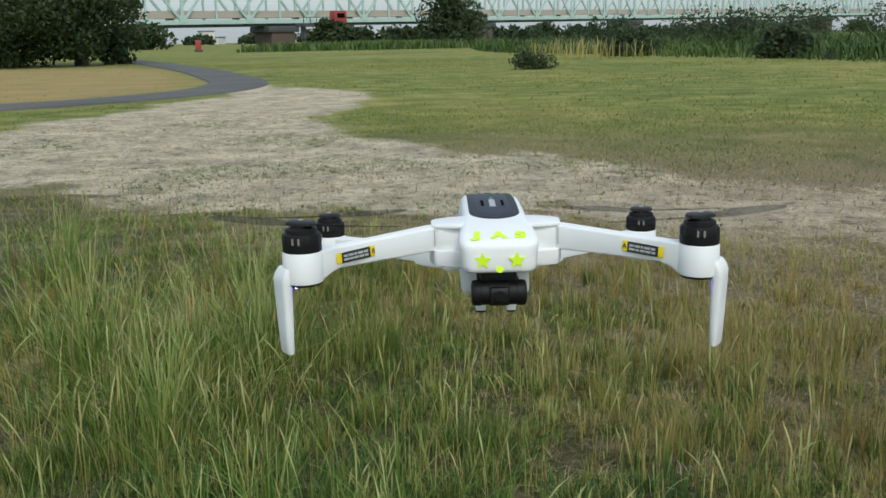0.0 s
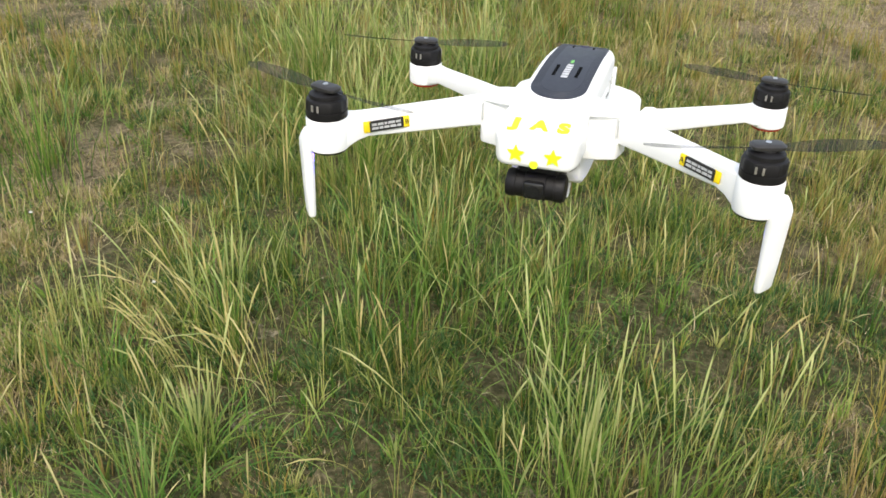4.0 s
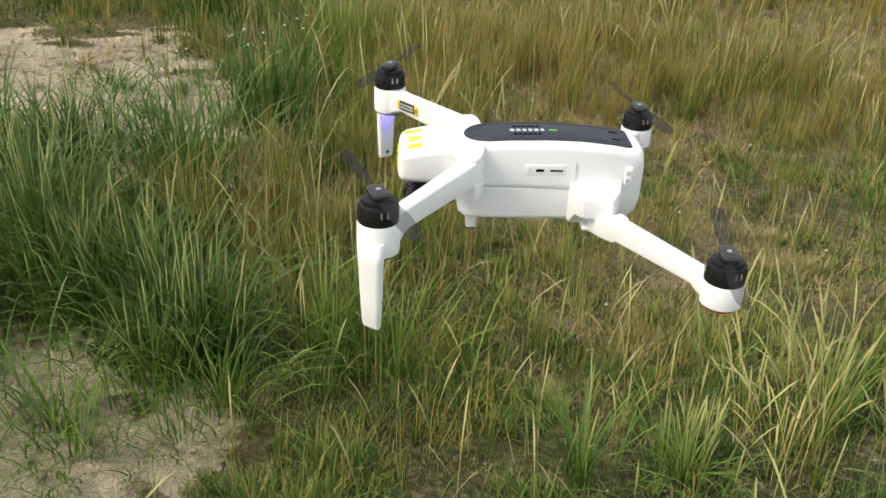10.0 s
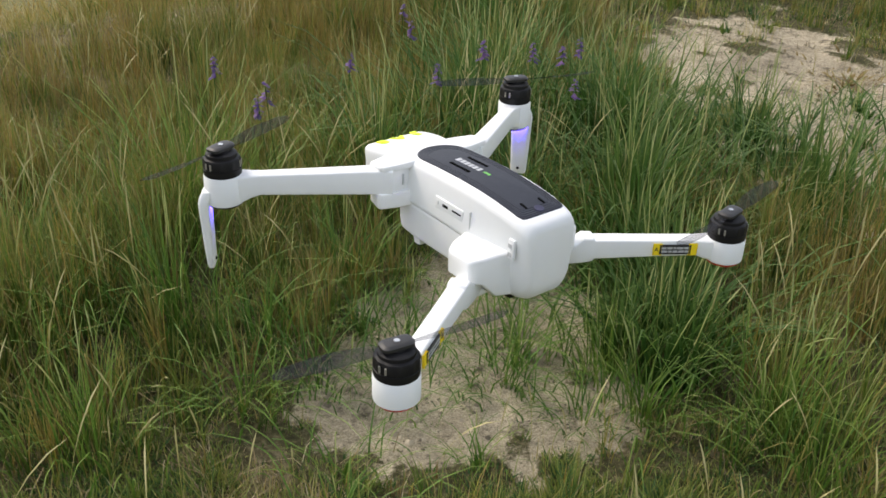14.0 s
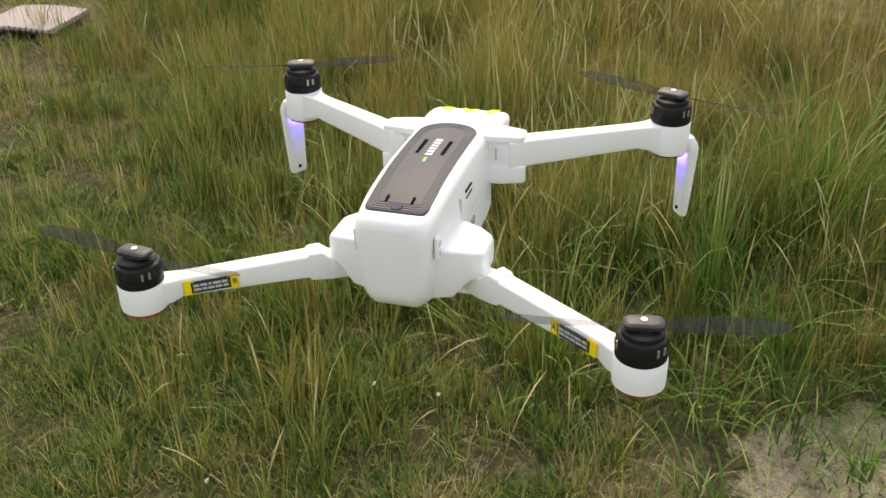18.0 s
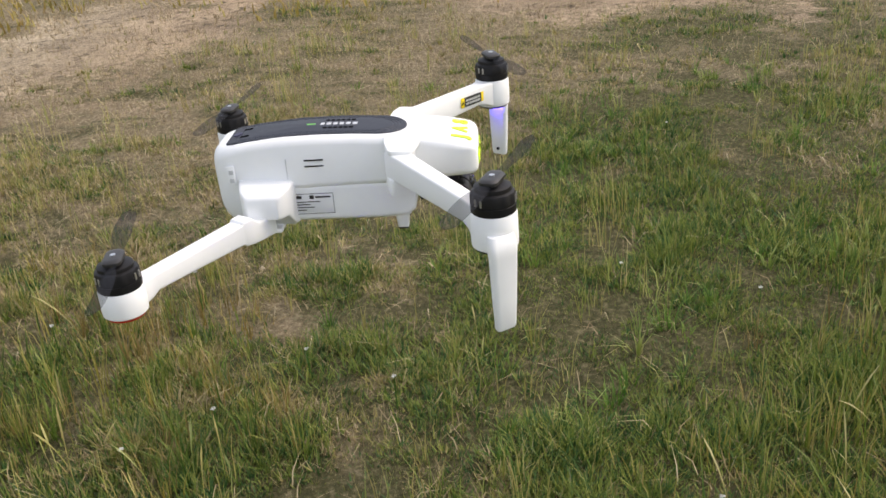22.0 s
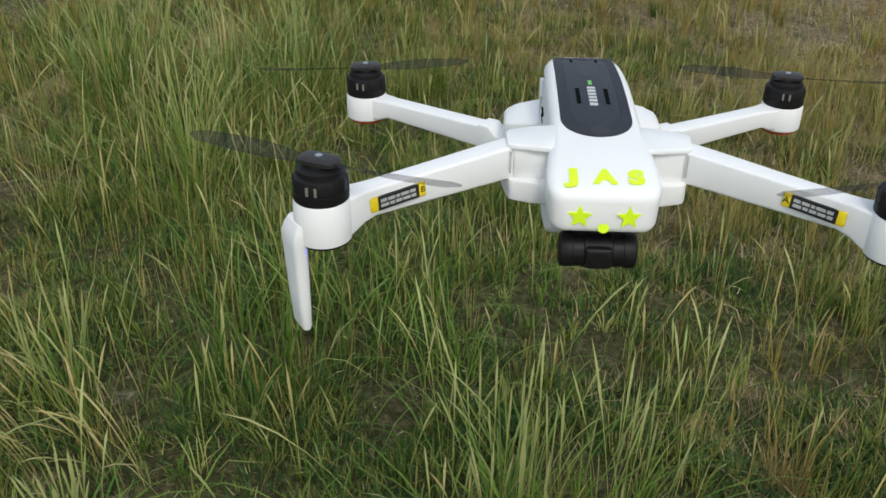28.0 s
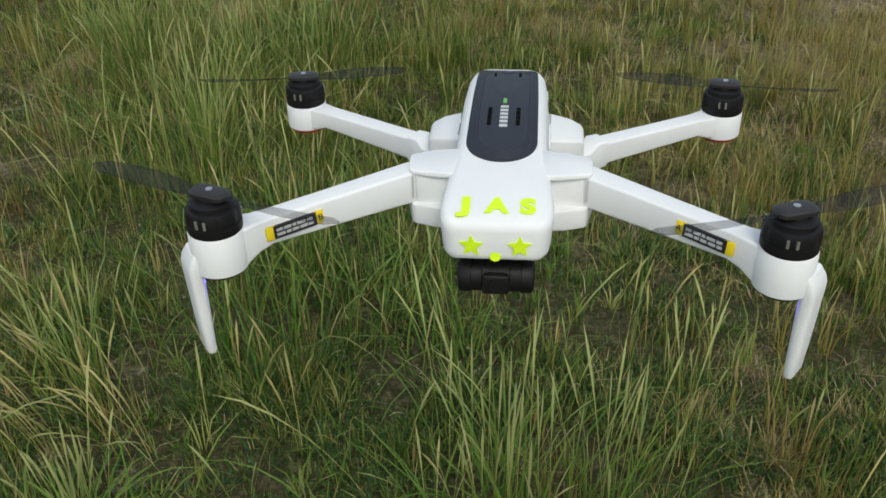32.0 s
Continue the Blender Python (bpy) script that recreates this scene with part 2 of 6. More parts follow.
M_DARKSTEEL = plain("dark_steel", (0.06, 0.065, 0.07), 0.7, grain=2, relief=0)
M_PIER = plain("dark_brown_pier", (0.10, 0.075, 0.06), 0.9, grain=2, vary=0.2)
M_TOWNWALL = plain("town_wall", (0.6, 0.58, 0.55), 0.8, grain=1, relief=0)
M_MAT = plain("mat_foam", (0.37, 0.315, 0.295), 0.8, grain=900, vary=0.05, relief=0.0006)
M_MATDARK = plain("mat_underside", (0.10, 0.065, 0.05), 0.9, grain=900)
M_RUST = plain("rusty_steel", (0.10, 0.045, 0.03), 0.8, grain=400, vary=0.4, relief=0.0005)
M_DRYWOOD = plain("bleached_edge", (0.55, 0.48, 0.40), 0.8, grain=400, vary=0.2)


def ground_material():
    m, nt, b = material("riverside_ground")
    bare = nt.nodes.new("ShaderNodeAttribute")
    bare.attribute_name = "bare"
    lush = nt.nodes.new("ShaderNodeAttribute")
    lush.attribute_name = "lush"
    tan = nt.nodes.new("ShaderNodeAttribute")
    tan.attribute_name = "tan"
    fine = noise_node(nt, 230.0, 6, 0.8)
    big = noise_node(nt, 0.7, 4, 0.6)
    far = noise_node(nt, 0.12, 5, 0.6)
    # soil under the grass
    grit = noise_node(nt, 60.0, 5, 0.75)
    soil = ramp(nt, grit.outputs["Fac"], [(0.28, (0.036, 0.038, 0.016)), (0.5, (0.085, 0.080, 0.034)), (0.72, (0.25, 0.21, 0.12))])
    litter = ramp(nt, grit.outputs["Fac"], [(0.28, (0.070, 0.054, 0.032)), (0.5, (0.22, 0.175, 0.105)), (0.72, (0.46, 0.38, 0.25))])
    dry = nt.nodes.new("ShaderNodeAttribute")
    dry.attribute_name = "dry"
    earth = mix_color(nt, dry.outputs["Fac"], soil.outputs["Color"], litter.outputs["Color"])
    # meadow seen far off
    mead1 = ramp(nt, far.outputs["Fac"], [(0.34, (0.095, 0.135, 0.030)), (0.5, (0.19, 0.205, 0.048)), (0.64, (0.33, 0.28, 0.088))])
    tuftn = noise_node(nt, 1.3, 5, 0.65)
    mead2 = ramp(nt, tuftn.outputs["Fac"], [(0.34, (0.055, 0.085, 0.022)), (0.5, (0.17, 0.195, 0.045)), (0.66, (0.40, 0.345, 0.13))])
    mead_c = mix_color(nt, 0.5, mead1.outputs["Color"], mead2.outputs["Color"])
    soil_far = mix_color(nt, lush.outputs["Fac"], earth, mead_c)
    straw = ramp(nt, big.outputs["Fac"], [(0.3, (0.27, 0.215, 0.085)), (0.7, (0.38, 0.28, 0.115))])
    soil_tan = mix_color(nt, tan.outputs["Fac"], soil_far, straw.outputs["Color"])
    # pale gravelly sand
    sand = ramp(nt, fine.outputs["Fac"], [(0.32, (0.10, 0.080, 0.058)), (0.5, (0.48, 0.41, 0.285)), (0.68, (0.82, 0.72, 0.55))])
    sand2 = ramp(nt, big.outputs["Fac"], [(0.3, (0.43, 0.37, 0.255)), (0.7, (0.59, 0.505, 0.35))])
    sandm = mix_color(nt, 0.3, sand.outputs["Color"], sand2.outputs["Color"])
    crumbs = noise_node(nt, 38.0, 8, 0.8)
    shade = nt.nodes.new("ShaderNodeMapRange")
    shade.inputs["From Min"].default_value = 0.3
    shade.inputs["From Max"].default_value = 0.68
    shade.inputs["To Min"].default_value = 0.62
    shade.inputs["To Max"].default_value = 1.4
    nt.links.new(crumbs.outputs["Fac"], shade.inputs["Value"])
    broad = nt.nodes.new("ShaderNodeMapRange")
    broad.inputs["From Min"].default_value = 0.35
    broad.inputs["From Max"].default_value = 0.65
    broad.inputs["To Min"].default_value = 0.6
    broad.inputs["To Max"].default_value = 1.18
    patchy = noise_node(nt, 2.2, 6, 0.7)
    nt.links.new(patchy.outputs["Fac"], broad.inputs["Value"])
    fleck = nt.nodes.new("ShaderNodeMapRange")
    fleck.inputs["From Min"].default_value = 0.36
    fleck.inputs["From Max"].default_value = 0.47
    fleck.inputs["To Min"].default_value = 0.30
    fleck.inputs["To Max"].default_value = 1.06
    flecks = noise_node(nt, 11.0, 6, 0.75)
    nt.links.new(flecks.outputs["Fac"], fleck.inputs["Value"])
    flecked = nt.nodes.new("ShaderNodeMath")
    flecked.operation = "MULTIPLY"
    nt.links.new(fleck.outputs["Result"], flecked.inputs[0])
    nt.links.new(broad.outputs["Result"], flecked.inputs[1])
    both = nt.nodes.new("ShaderNodeMath")
    both.operation = "MULTIPLY"
    nt.links.new(shade.outputs["Result"], both.inputs[0])
    nt.links.new(flecked.outputs["Value"], both.inputs[1])
    hs = nt.nodes.new("ShaderNodeHueSaturation")
    nt.links.new(both.outputs["Value"], hs.inputs["Value"])
    nt.links.new(sandm, hs.inputs["Color"])
    worn = nt.nodes.new("ShaderNodeAttribute")
    worn.attribute_name = "brown"
    browned = nt.nodes.new("ShaderNodeMix")
    browned.data_type = "RGBA"
    browned.blend_type = "MULTIPLY"
    browned.inputs[7].default_value = (0.72, 0.64, 0.60, 1)
    nt.links.new(worn.outputs["Fac"], browned.inputs[0])
    nt.links.new(hs.outputs["Color"], browned.inputs[6])
    sandm = browned.outputs[2]
    # uneven edge of the bare ground
    add = nt.nodes.new("ShaderNodeMath")
    add.operation = "MULTIPLY_ADD"
    add.inputs[1].default_value = 1.25
    nt.links.new(crumbs.outputs["Fac"], add.inputs[0])
    nt.links.new(bare.outputs["Fac"], add.inputs[2])
    edge = nt.nodes.new("ShaderNodeMapRange")
    edge.inputs["From Min"].default_value = 0.98
    edge.inputs["From Max"].default_value = 1.16
    nt.links.new(add.outputs["Value"], edge.inputs["Value"])
    col = mix_color(nt, edge.outputs["Result"], soil_tan, sandm)
    nt.links.new(col, b.inputs["Base Color"])
    b.inputs["Roughness"].default_value = 0.95
    b.inputs["Specular IOR Level"].default_value = 0.15
    bump(nt, b, fine.outputs["Fac"], 1.0, 0.008)
    return m


def asphalt_material():
    m, nt, b = material("asphalt")
    n1 = noise_node(nt, 40.0, 5, 0.7)
    n2 = noise_node(nt, 0.6, 3)
    r = ramp(nt, n1.outputs["Fac"], [(0.3, (0.065, 0.064, 0.06)), (0.7, (0.12, 0.118, 0.11))])
    r2 = ramp(nt, n2.outputs["Fac"], [(0.3, (0.07, 0.07, 0.064)), (0.7, (0.15, 0.14, 0.125))])
    nt.links.new(mix_color(nt, 0.5, r.outputs["Color"], r2.outputs["Color"]), b.inputs["Base Color"])
    b.inputs["Roughness"].default_value = 0.9
    bump(nt, b, n1.outputs["Fac"], 0.5, 0.01)
    return m


M_GROUND = ground_material()
M_ASPHALT = asphalt_material()


# ---- mesh helpers ----
def finish(name, bm, mat, parent=None, label="", smooth=True, mats=()):
    bmesh.ops.recalc_face_normals(bm, faces=bm.faces)
    me = bpy.data.meshes.new(name)
    bm.to_mesh(me)
    bm.free()
    for x in (mat, *mats):
        me.materials.append(x)
    if smooth:
        me.shade_smooth()
        me.set_sharp_from_angle(angle=radians(38))
    ob = new(name, me)
    if parent is not None:
        ob.parent = parent
    if label:
        tagged(ob, label)
    return ob


def part(name, bm, mat, parent, label="", smooth=True):
    return finish(name, bm, mat, parent, label, smooth)


def add_box(bm, x0, x1, y0, y1, z0, z1, bevel=0.0, seg=2, m=None):
    r = bmesh.ops.create_cube(bm, size=1.0)
    vs = r["verts"]
    for v in vs:
        v.co = Vector(((x0 + x1) / 2 + v.co.x * (x1 - x0), (y0 + y1) / 2 + v.co.y * (y1 - y0), (z0 + z1) / 2 + v.co.z * (z1 - z0)))
    if m is not None:
        for v in vs:
            v.co = m @ v.co
    if bevel > 0:
        es = list({e for v in vs for e in v.link_edges})
        bmesh.ops.bevel(bm, geom=es, offset=bevel, segments=seg, profile=0.5, affect="EDGES")
    return bm


def box(*a, **k):
    return add_box(bmesh.new(), *a, **k)


def loft(bm, rings, cap=True):
    rows = [[bm.verts.new(p) for p in ring] for ring in rings]
    n = len(rows[0])
    for a, b in zip(rows, rows[1:]):
        for i in range(n):
            bm.faces.new((a[i], a[(i + 1) % n], b[(i + 1) % n], b[i]))
    if cap:
        bm.faces.new(rows[0])
        bm.faces.new(rows[-1])
    return bm


def round_rect(hw, hh, r, seg=5):
    """Outline of a rounded rectangle, centred, counter-clockwise."""
    r = min(r, hw * 0.98, hh * 0.98)
    pts = []
    for cx, cy, a0 in ((hw - r, hh - r, 0), (-hw + r, hh - r, 90), (-hw + r, -hh + r, 180), (hw - r, -hh + r, 270)):
        for i in range(seg + 1):
            a = radians(a0 + 90 * i / seg)
            pts.append((cx + r * math.cos(a), cy + r * math.sin(a)))
    return pts


def turned(profile, seg=32, cx=0.0, cy=0.0):
    """A body of revolution about a vertical axis: profile of (radius, z)."""
    bm = bmesh.new()
    rings = []
    for r, z in profile:
        rings.append([(cx + r * math.cos(2 * math.pi * i / seg), cy + r * math.sin(2 * math.pi * i / seg), z) for i in range(seg)])
    return loft(bm, rings)


def tube(bm, a, b, r0, r1, seg=8):
    a, b = Vector(a), Vector(b)
    d = (b - a).normalized()
    u = d.orthogonal().normalized()
    v = d.cross(u)
    rings = []
    for p, r in ((a, r0), (b, r1)):
        rings.append([p + u * (r * math.cos(2 * math.pi * i / seg)) + v * (r * math.sin(2 * math.pi * i / seg)) for i in range(seg)])
    return loft(bm, rings)


def text_mesh(name, body, size, m, mat, parent, depth=0.0002, bold=0.0):
    cu = bpy.data.curves.new("letters", "FONT")
    cu.body = body
    cu.size = size
    cu.extrude = depth
    cu.offset = bold
    cu.align_x = "CENTER"
    cu.align_y = "CENTER"
    tmp = new("letters", cu)
    dg = bpy.context.evaluated_depsgraph_get()
    me = bpy.data.meshes.new_from_object(tmp.evaluated_get(dg))
    bpy.data.objects.remove(tmp)
    bpy.data.curves.remove(cu)
    me.name = name
    me.materials.clear()
    me.materials.append(mat)
    ob = new(name, me)
    ob.parent = parent
    ob.matrix_local = m
    return ob


# ---- the ground and its zones ----
TRACK = [(5.6, -7.0, 1.6), (5.0, -2.5, 1.45), (4.6, 0.0, 1.4), (4.0, 2.0, 1.3), (2.8, 3.9, 1.15), (1.2, 5.1, 1.15), (-1.0, 6.5, 1.7), (-3.4, 8.6, 2.2), (-3.3, 12.0, 1.9), (-2.6, 17.0, 1.4), (-4.6, 21.0, 0.9)]
WAY = [(-24.0, 9.0), (-12.0, 12.4), (-7.2, 15.0), (-5.4, 17.3), (-4.7, 19.8), (-4.9, 22.8), (-6.0, 26.6), (-8.6, 34.0), (-12.6, 44.0), (-20.0, 62.0)]
# pale sandy patches: centre, half-axes, turn
SAND = [(-2.62, -1.32, 0.92, 0.52, 48, 1.0), (-0.66, -0.82, 0.50, 0.27, 42, 0.95), (-0.50, 0.12, 0.10, 0.05, 60, 0.32), (-0.78, -0.44, 0.10, 0.07, 20, 0.5), (-2.92, 1.35, 0.10, 0.5, -8, 0.9),
        (-0.66, -0.44, 0.16, 0.12, 40, 0.8), (-0.52, -0.42, 0.12, 0.10, 40, 0.6)]
# spots dusted with pale crumbs: centre, half-axes
DUST = [(-0.04, 0.77, 0.13, 0.06), (-0.22, 0.66, 0.08, 0.05), (-0.60, 0.98, 0.10, 0.04), (0.95, 1.75, 0.16, 0.05), (0.70, 2.1, 0.16, 0.06), (1.1, 2.3, 0.2, 0.06), (-0.44, 0.22, 0.10, 0.05), (-0.73, 0.02, 0.10, 0.06), (-0.58, 0.30, 0.08, 0.05), (-0.36, 0.53, 0.07, 0.04), (-0.59, 0.70, 0.08, 0.05), (-0.87, -0.08, 0.08, 0.06), (-0.90, -0.36, 0.10, 0.07), (-0.10, 0.78, 0.10, 0.05), (-0.85, 0.45, 0.10, 0.05), (-1.42, 0.46, 0.12, 0.06), (-1.62, 0.12, 0.12, 0.06), (-1.22, 0.2, 0.10, 0.05), (-0.90, 1.2, 0.14, 0.06)]


def smooth01(v, a, b):
    t = np.clip((v - a) / (b - a), 0, 1)
    return t * t * (3 - 2 * t)


def along_line(x, y, pts):
    """Distance to a polyline less its half-width (third number, if any)."""
    best = np.full(np.shape(x), 1e9)
    for p, q in zip(pts, pts[1:]):
        ax, ay, bx, by = p[0], p[1], q[0], q[1]
        l2 = (bx - ax) ** 2 + (by - ay) ** 2
        t = np.clip(((x - ax) * (bx - ax) + (y - ay) * (by - ay)) / l2, 0, 1)
        d = np.hypot(x - ax - t * (bx - ax), y - ay - t * (by - ay))
        if len(p) > 2:
            d = d - (p[2] + t * (q[2] - p[2]))
        best = np.minimum(best, d)
    return best


LATTICE = np.random.default_rng(99).uniform(-1, 1, (256, 256)).astype(np.float32)


def lattice_noise(u, v):
    iu, iv = np.floor(u).astype(np.int64), np.floor(v).astype(np.int64)
    fu, fv = u - iu, v - iv
    fu, fv = fu * fu * (3 - 2 * fu), fv * fv * (3 - 2 * fv)
    a, b, c, d = iu & 255, (iu + 1) & 255, iv & 255, (iv + 1) & 255
    return (LATTICE[a, c] * (1 - fu) + LATTICE[b, c] * fu) * (1 - fv) + (LATTICE[a, d] * (1 - fu) + LATTICE[b, d] * fu) * fv


def lumps(x, y, size, seed=0.0):
    """Smooth random field of about -1..1 with lumps a few sizes across."""
    u, v = np.asarray(x) / (2.2 * size) + seed * 37.7, np.asarray(y) / (2.2 * size) - seed * 21.3
    return lattice_noise(u, v) + 0.5 * lattice_noise(0.8 * u * 2.1 - 0.6 * v * 2.1, 0.6 * u * 2.1 + 0.8 * v * 2.1)


def bare_at(x, y):
    d = along_line(x, y, TRACK)
    b = 1 - smooth01(d + 0.3 * lumps(x, y, 0.5, 2) + 0.2 * lumps(x, y, 0.15, 22), -1.0, 0.75)
    b = b * (0.72 + 0.22 * smooth01(y, 3.5, 5.5) + 0.3 * lumps(x, y, 0.7, 5) + 0.26 * lumps(x, y, 0.2, 15))
    b = b - 0.8 * smooth01(lumps(x, y, 0.07, 41) + 0.5 * lumps(x, y, 0.25, 42), 0.25, 0.8) * smooth01(d, -1.6, -0.2) * (1 - 0.7 * smooth01(y, 3.5, 5.5))
    # the nearer stretch is only half worn
    b = b * (1 - 0.42 * smooth01(x, 1.4, 2.6) * (1 - smooth01(y, 2.6, 4.2)) * (0.75 + 0.6 * lumps(x, y, 0.5, 52)))
    # small gritty gaps in the sparse meadow
    gap = smooth01(lumps(x, y, 0.028, 71) + 0.6 * lumps(x, y, 0.2, 72), 0.42, 1.1)
    b = np.maximum(b, 0.38 * gap * (1 - smooth01(x, 0.0, 0.6)) * smooth01(y, -0.5, -0.1) * (1 - smooth01(np.hypot(x, y), 1.6, 2.6)))
    rough = 0.25 * lumps(x, y, 0.16, 3) + 0.3 * lumps(x, y, 0.055, 6) + 0.16 * lumps(x, y, 0.022, 8)
    tuft = 0.9 * smooth01(lumps(x, y, 0.05, 33), 0.45, 0.75)
    for cx, cy, rx, ry, turn, much in SAND:
        c, s = math.cos(radians(turn)), math.sin(radians(turn))
        u, v = (x - cx) * c + (y - cy) * s, -(x - cx) * s + (y - cy) * c
        r = np.hypot(u / rx, v / ry) + rough * min(2.6, max(1.0, 0.2 / ry))
        b = np.maximum(b, much * (1 - smooth01(r, 0.45, 1.25)) - tuft * smooth01(r, 0.15, 0.6))
    return np.clip(b, 0, 1)


def azimuth(x, y):
    return np.degrees(np.arctan2(-x, y)) % 360


def tall_at(x, y):
    """How tall the grass stands: 0 mown turf, 1 the tallest."""
    az = azimuth(x, y)
    r = np.hypot(x, y)
    t = (0.34 * smooth01(az, 22, 55) + 0.66 * smooth01(az, 78, 94)) * (1 - smooth01(az, 206, 236))
    t = t * smooth01(r, 0.5, 1.35)
    t = np.maximum(t, 0.75 * smooth01(az, 35, 60) * (1 - smooth01(az, 198, 224)) * smooth01(r, 1.7, 2.6))
    med = 0.40 * (1 - smooth01(x, -0.45, 0.35)) * smooth01(y, -1.0, 0.2) * (1 - smooth01(y, 3.2, 4.6))
    med = np.maximum(med, 0.22 * smooth01(x, -0.5, -0.1) * (1 - smooth01(x, 1.0, 1.9)) * smooth01(y, 0.25, 0.6) * (1 - smooth01(y, 2.8, 3.6)))
    med = np.maximum(med, 0.10 * (1 - smooth01(r, 0.8, 2.2)))
    t = np.maximum(t, 0.40 * smooth01(az, 150, 190) * (1 - smooth01(az, 226, 250)) * smooth01(r, 0.3, 0.8) * (1 - smooth01(r, 1.6, 2.4)))
    # thinner round the sandy patches
    near = np.minimum(np.hypot((x + 2.3) / 1.0, (y + 1.15) / 0.75), np.hypot((x + 0.62) / 0.62, (y + 0.75) / 0.5))
    t = t * (0.5 + 0.5 * smooth01(near, 0.7, 1.25))
    # shorter along the camera's sight line, so that the post shows
    t = t * (1 - 0.8 * smooth01(-y, 3.2, 3.7) * (1 - smooth01(np.abs(x - 0.4), 0.9, 1.5)))
    return np.clip(np.maximum(t, med) * (0.85 + 0.3 * lumps(x, y, 0.6, 9)), 0, 1.1)


def dry_at(x, y):
    """Share of dead and ripe blades among the living ones."""
    az, r = azimuth(x, y), np.hypot(x, y)
    d = 0.20 + 0.45 * lumps(x, y, 0.03, 7) + 0.26 * lumps(x, y, 0.22, 27)
    d = d + (0.22 + 0.22 * smooth01(y, 1.0, 2.2)) * (1 - smooth01(along_line(x, y, TRACK), 0.0, 1.8 + 0.5 * smooth01(y, 1.0, 2.2)))
    d = d + 0.16 * smooth01(x, 0.1, 0.9) * smooth01(y, -0.9, 0.1)
    d = d + 0.12 * smooth01(az, 25, 50) * (1 - smooth01(az, 96, 124)) + 0.28 * smooth01(r, 1.3, 2.4) * smooth01(az, 30, 60) * (1 - smooth01(az, 86, 110))
    d = d + 0.16 * smooth01(r, 1.0, 1.8) * smooth01(az, 135, 150) * (1 - smooth01(az, 190, 215)) + 0.28 * smooth01(r, 1.9, 3.0) * smooth01(az, 128, 146) * (1 - smooth01(az, 174, 208))
    d = d - 0.18 * smooth01(az, 196, 210) * (1 - smooth01(az, 250, 270)) * (1 - smooth01(r, 1.6, 2.4))
    d = d - 0.12 * smooth01(x, 0.5, 1.0) * (1 - smooth01(x, 2.2, 3.0)) * (1 - smooth01(y, -0.3, 0.3)) + 0.10 * smooth01(x, 0.1, 0.4) * smooth01(y, -0.3, 0.2) * (1 - smooth01(y, 0.9, 1.4))
    d = d - 0.30 * (1 - smooth01(np.hypot(x - 0.15, y - 0.75), 0.4, 1.1)) + 0.20 * smooth01(y, 1.1, 1.9) * smooth01(x, -0.5, 0.3)
    d = d - 0.36 * (1 - smooth01(np.hypot((x + 0.55) / 0.62, (y - 1.5) / 1.15), 0.45, 1.15))
    return np.clip(d, 0.03, 0.95)


def height_at(x, y):
    near = 1 - smooth01(np.hypot(x, y), 9, 14)
    z = (0.018 * lumps(x, y, 0.45, 1) + 0.014 * lumps(x, y, 1.6, 4)) * near - 0.02 * bare_at(x, y) * near
    # the bank falls away behind the tall grass, sloped to fit the camera's view
    back = np.maximum(0, -y - 3.3)
    return z - 0.30 * np.minimum(back, 3.5) * smooth01(back, 0.0, 0.8) * (1 - smooth01(np.hypot(x, y), 16, 60))


def tan_at(x, y):
    """The ripe straw-coloured field on the far side of the path."""
    px = np.interp(y, (15.0, 17.3, 19.8, 22.8, 26.6, 34.0, 44.0), (-7.2, -5.4, -4.7, -4.9, -6.0, -8.6, -12.6))
    return smooth01(px - 0.6 - x, 0, 0.8) * smooth01(y, 15.2, 17.0) * (1 - smooth01(y, 39, 45))


def make_ground():
    radii = [0.0]
    r = 0.0
    while r < 3500:
        r += 0.05 if r < 5 else max(0.05, (r - 5) * 0.07 + 0.06)
        radii.append(r)
    seg = 220
    ang = np.linspace(0, 2 * np.pi, seg, endpoint=False)
    rr, aa = np.meshgrid(np.array(radii[1:]), ang, indexing="ij")
    x = np.concatenate([[0.0], (rr * np.cos(aa)).ravel()])
    y = np.concatenate([[0.0], (rr * np.sin(aa)).ravel()])
    z = height_at(x, y)
    verts = np.stack([x, y, z], 1)
    faces = [(0, 1 + i, 1 + (i + 1) % seg) for i in range(seg)]
    for k in range(len(radii) - 2):
        a, b = 1 + k * seg, 1 + (k + 1) * seg
        faces += [(a + i, b + i, b + (i + 1) % seg, a + (i + 1) % seg) for i in range(seg)]
    me = bpy.data.meshes.new("ground")
    me.from_pydata(verts.tolist(), [], faces)
    dist = np.hypot(x, y)
    for key, val in (("bare", bare_at(x, y)), ("lush", smooth01(dist, 5, 12)),
                     ("tan", tan_at(x, y)), ("dry", smooth01(dry_at(x, y), 0.3, 0.85)), ("brown", smooth01(x, 0.3, 2.2) * (1 - 0.6 * smooth01(y, 1.4, 2.6)) * (1 - smooth01(y, 5.5, 8.0)))):
        at = me.attributes.new(key, "FLOAT", "POINT")
        at.data.foreach_set("value", val.astype(np.float32))
    me.materials.append(M_GROUND)
    me.shade_smooth()
    ob = new("ground", me)
    tagged(ob, "grassy riverside ground with bare sandy patches and a worn dirt track", "ground", kind="structure")
    return ob


make_ground()


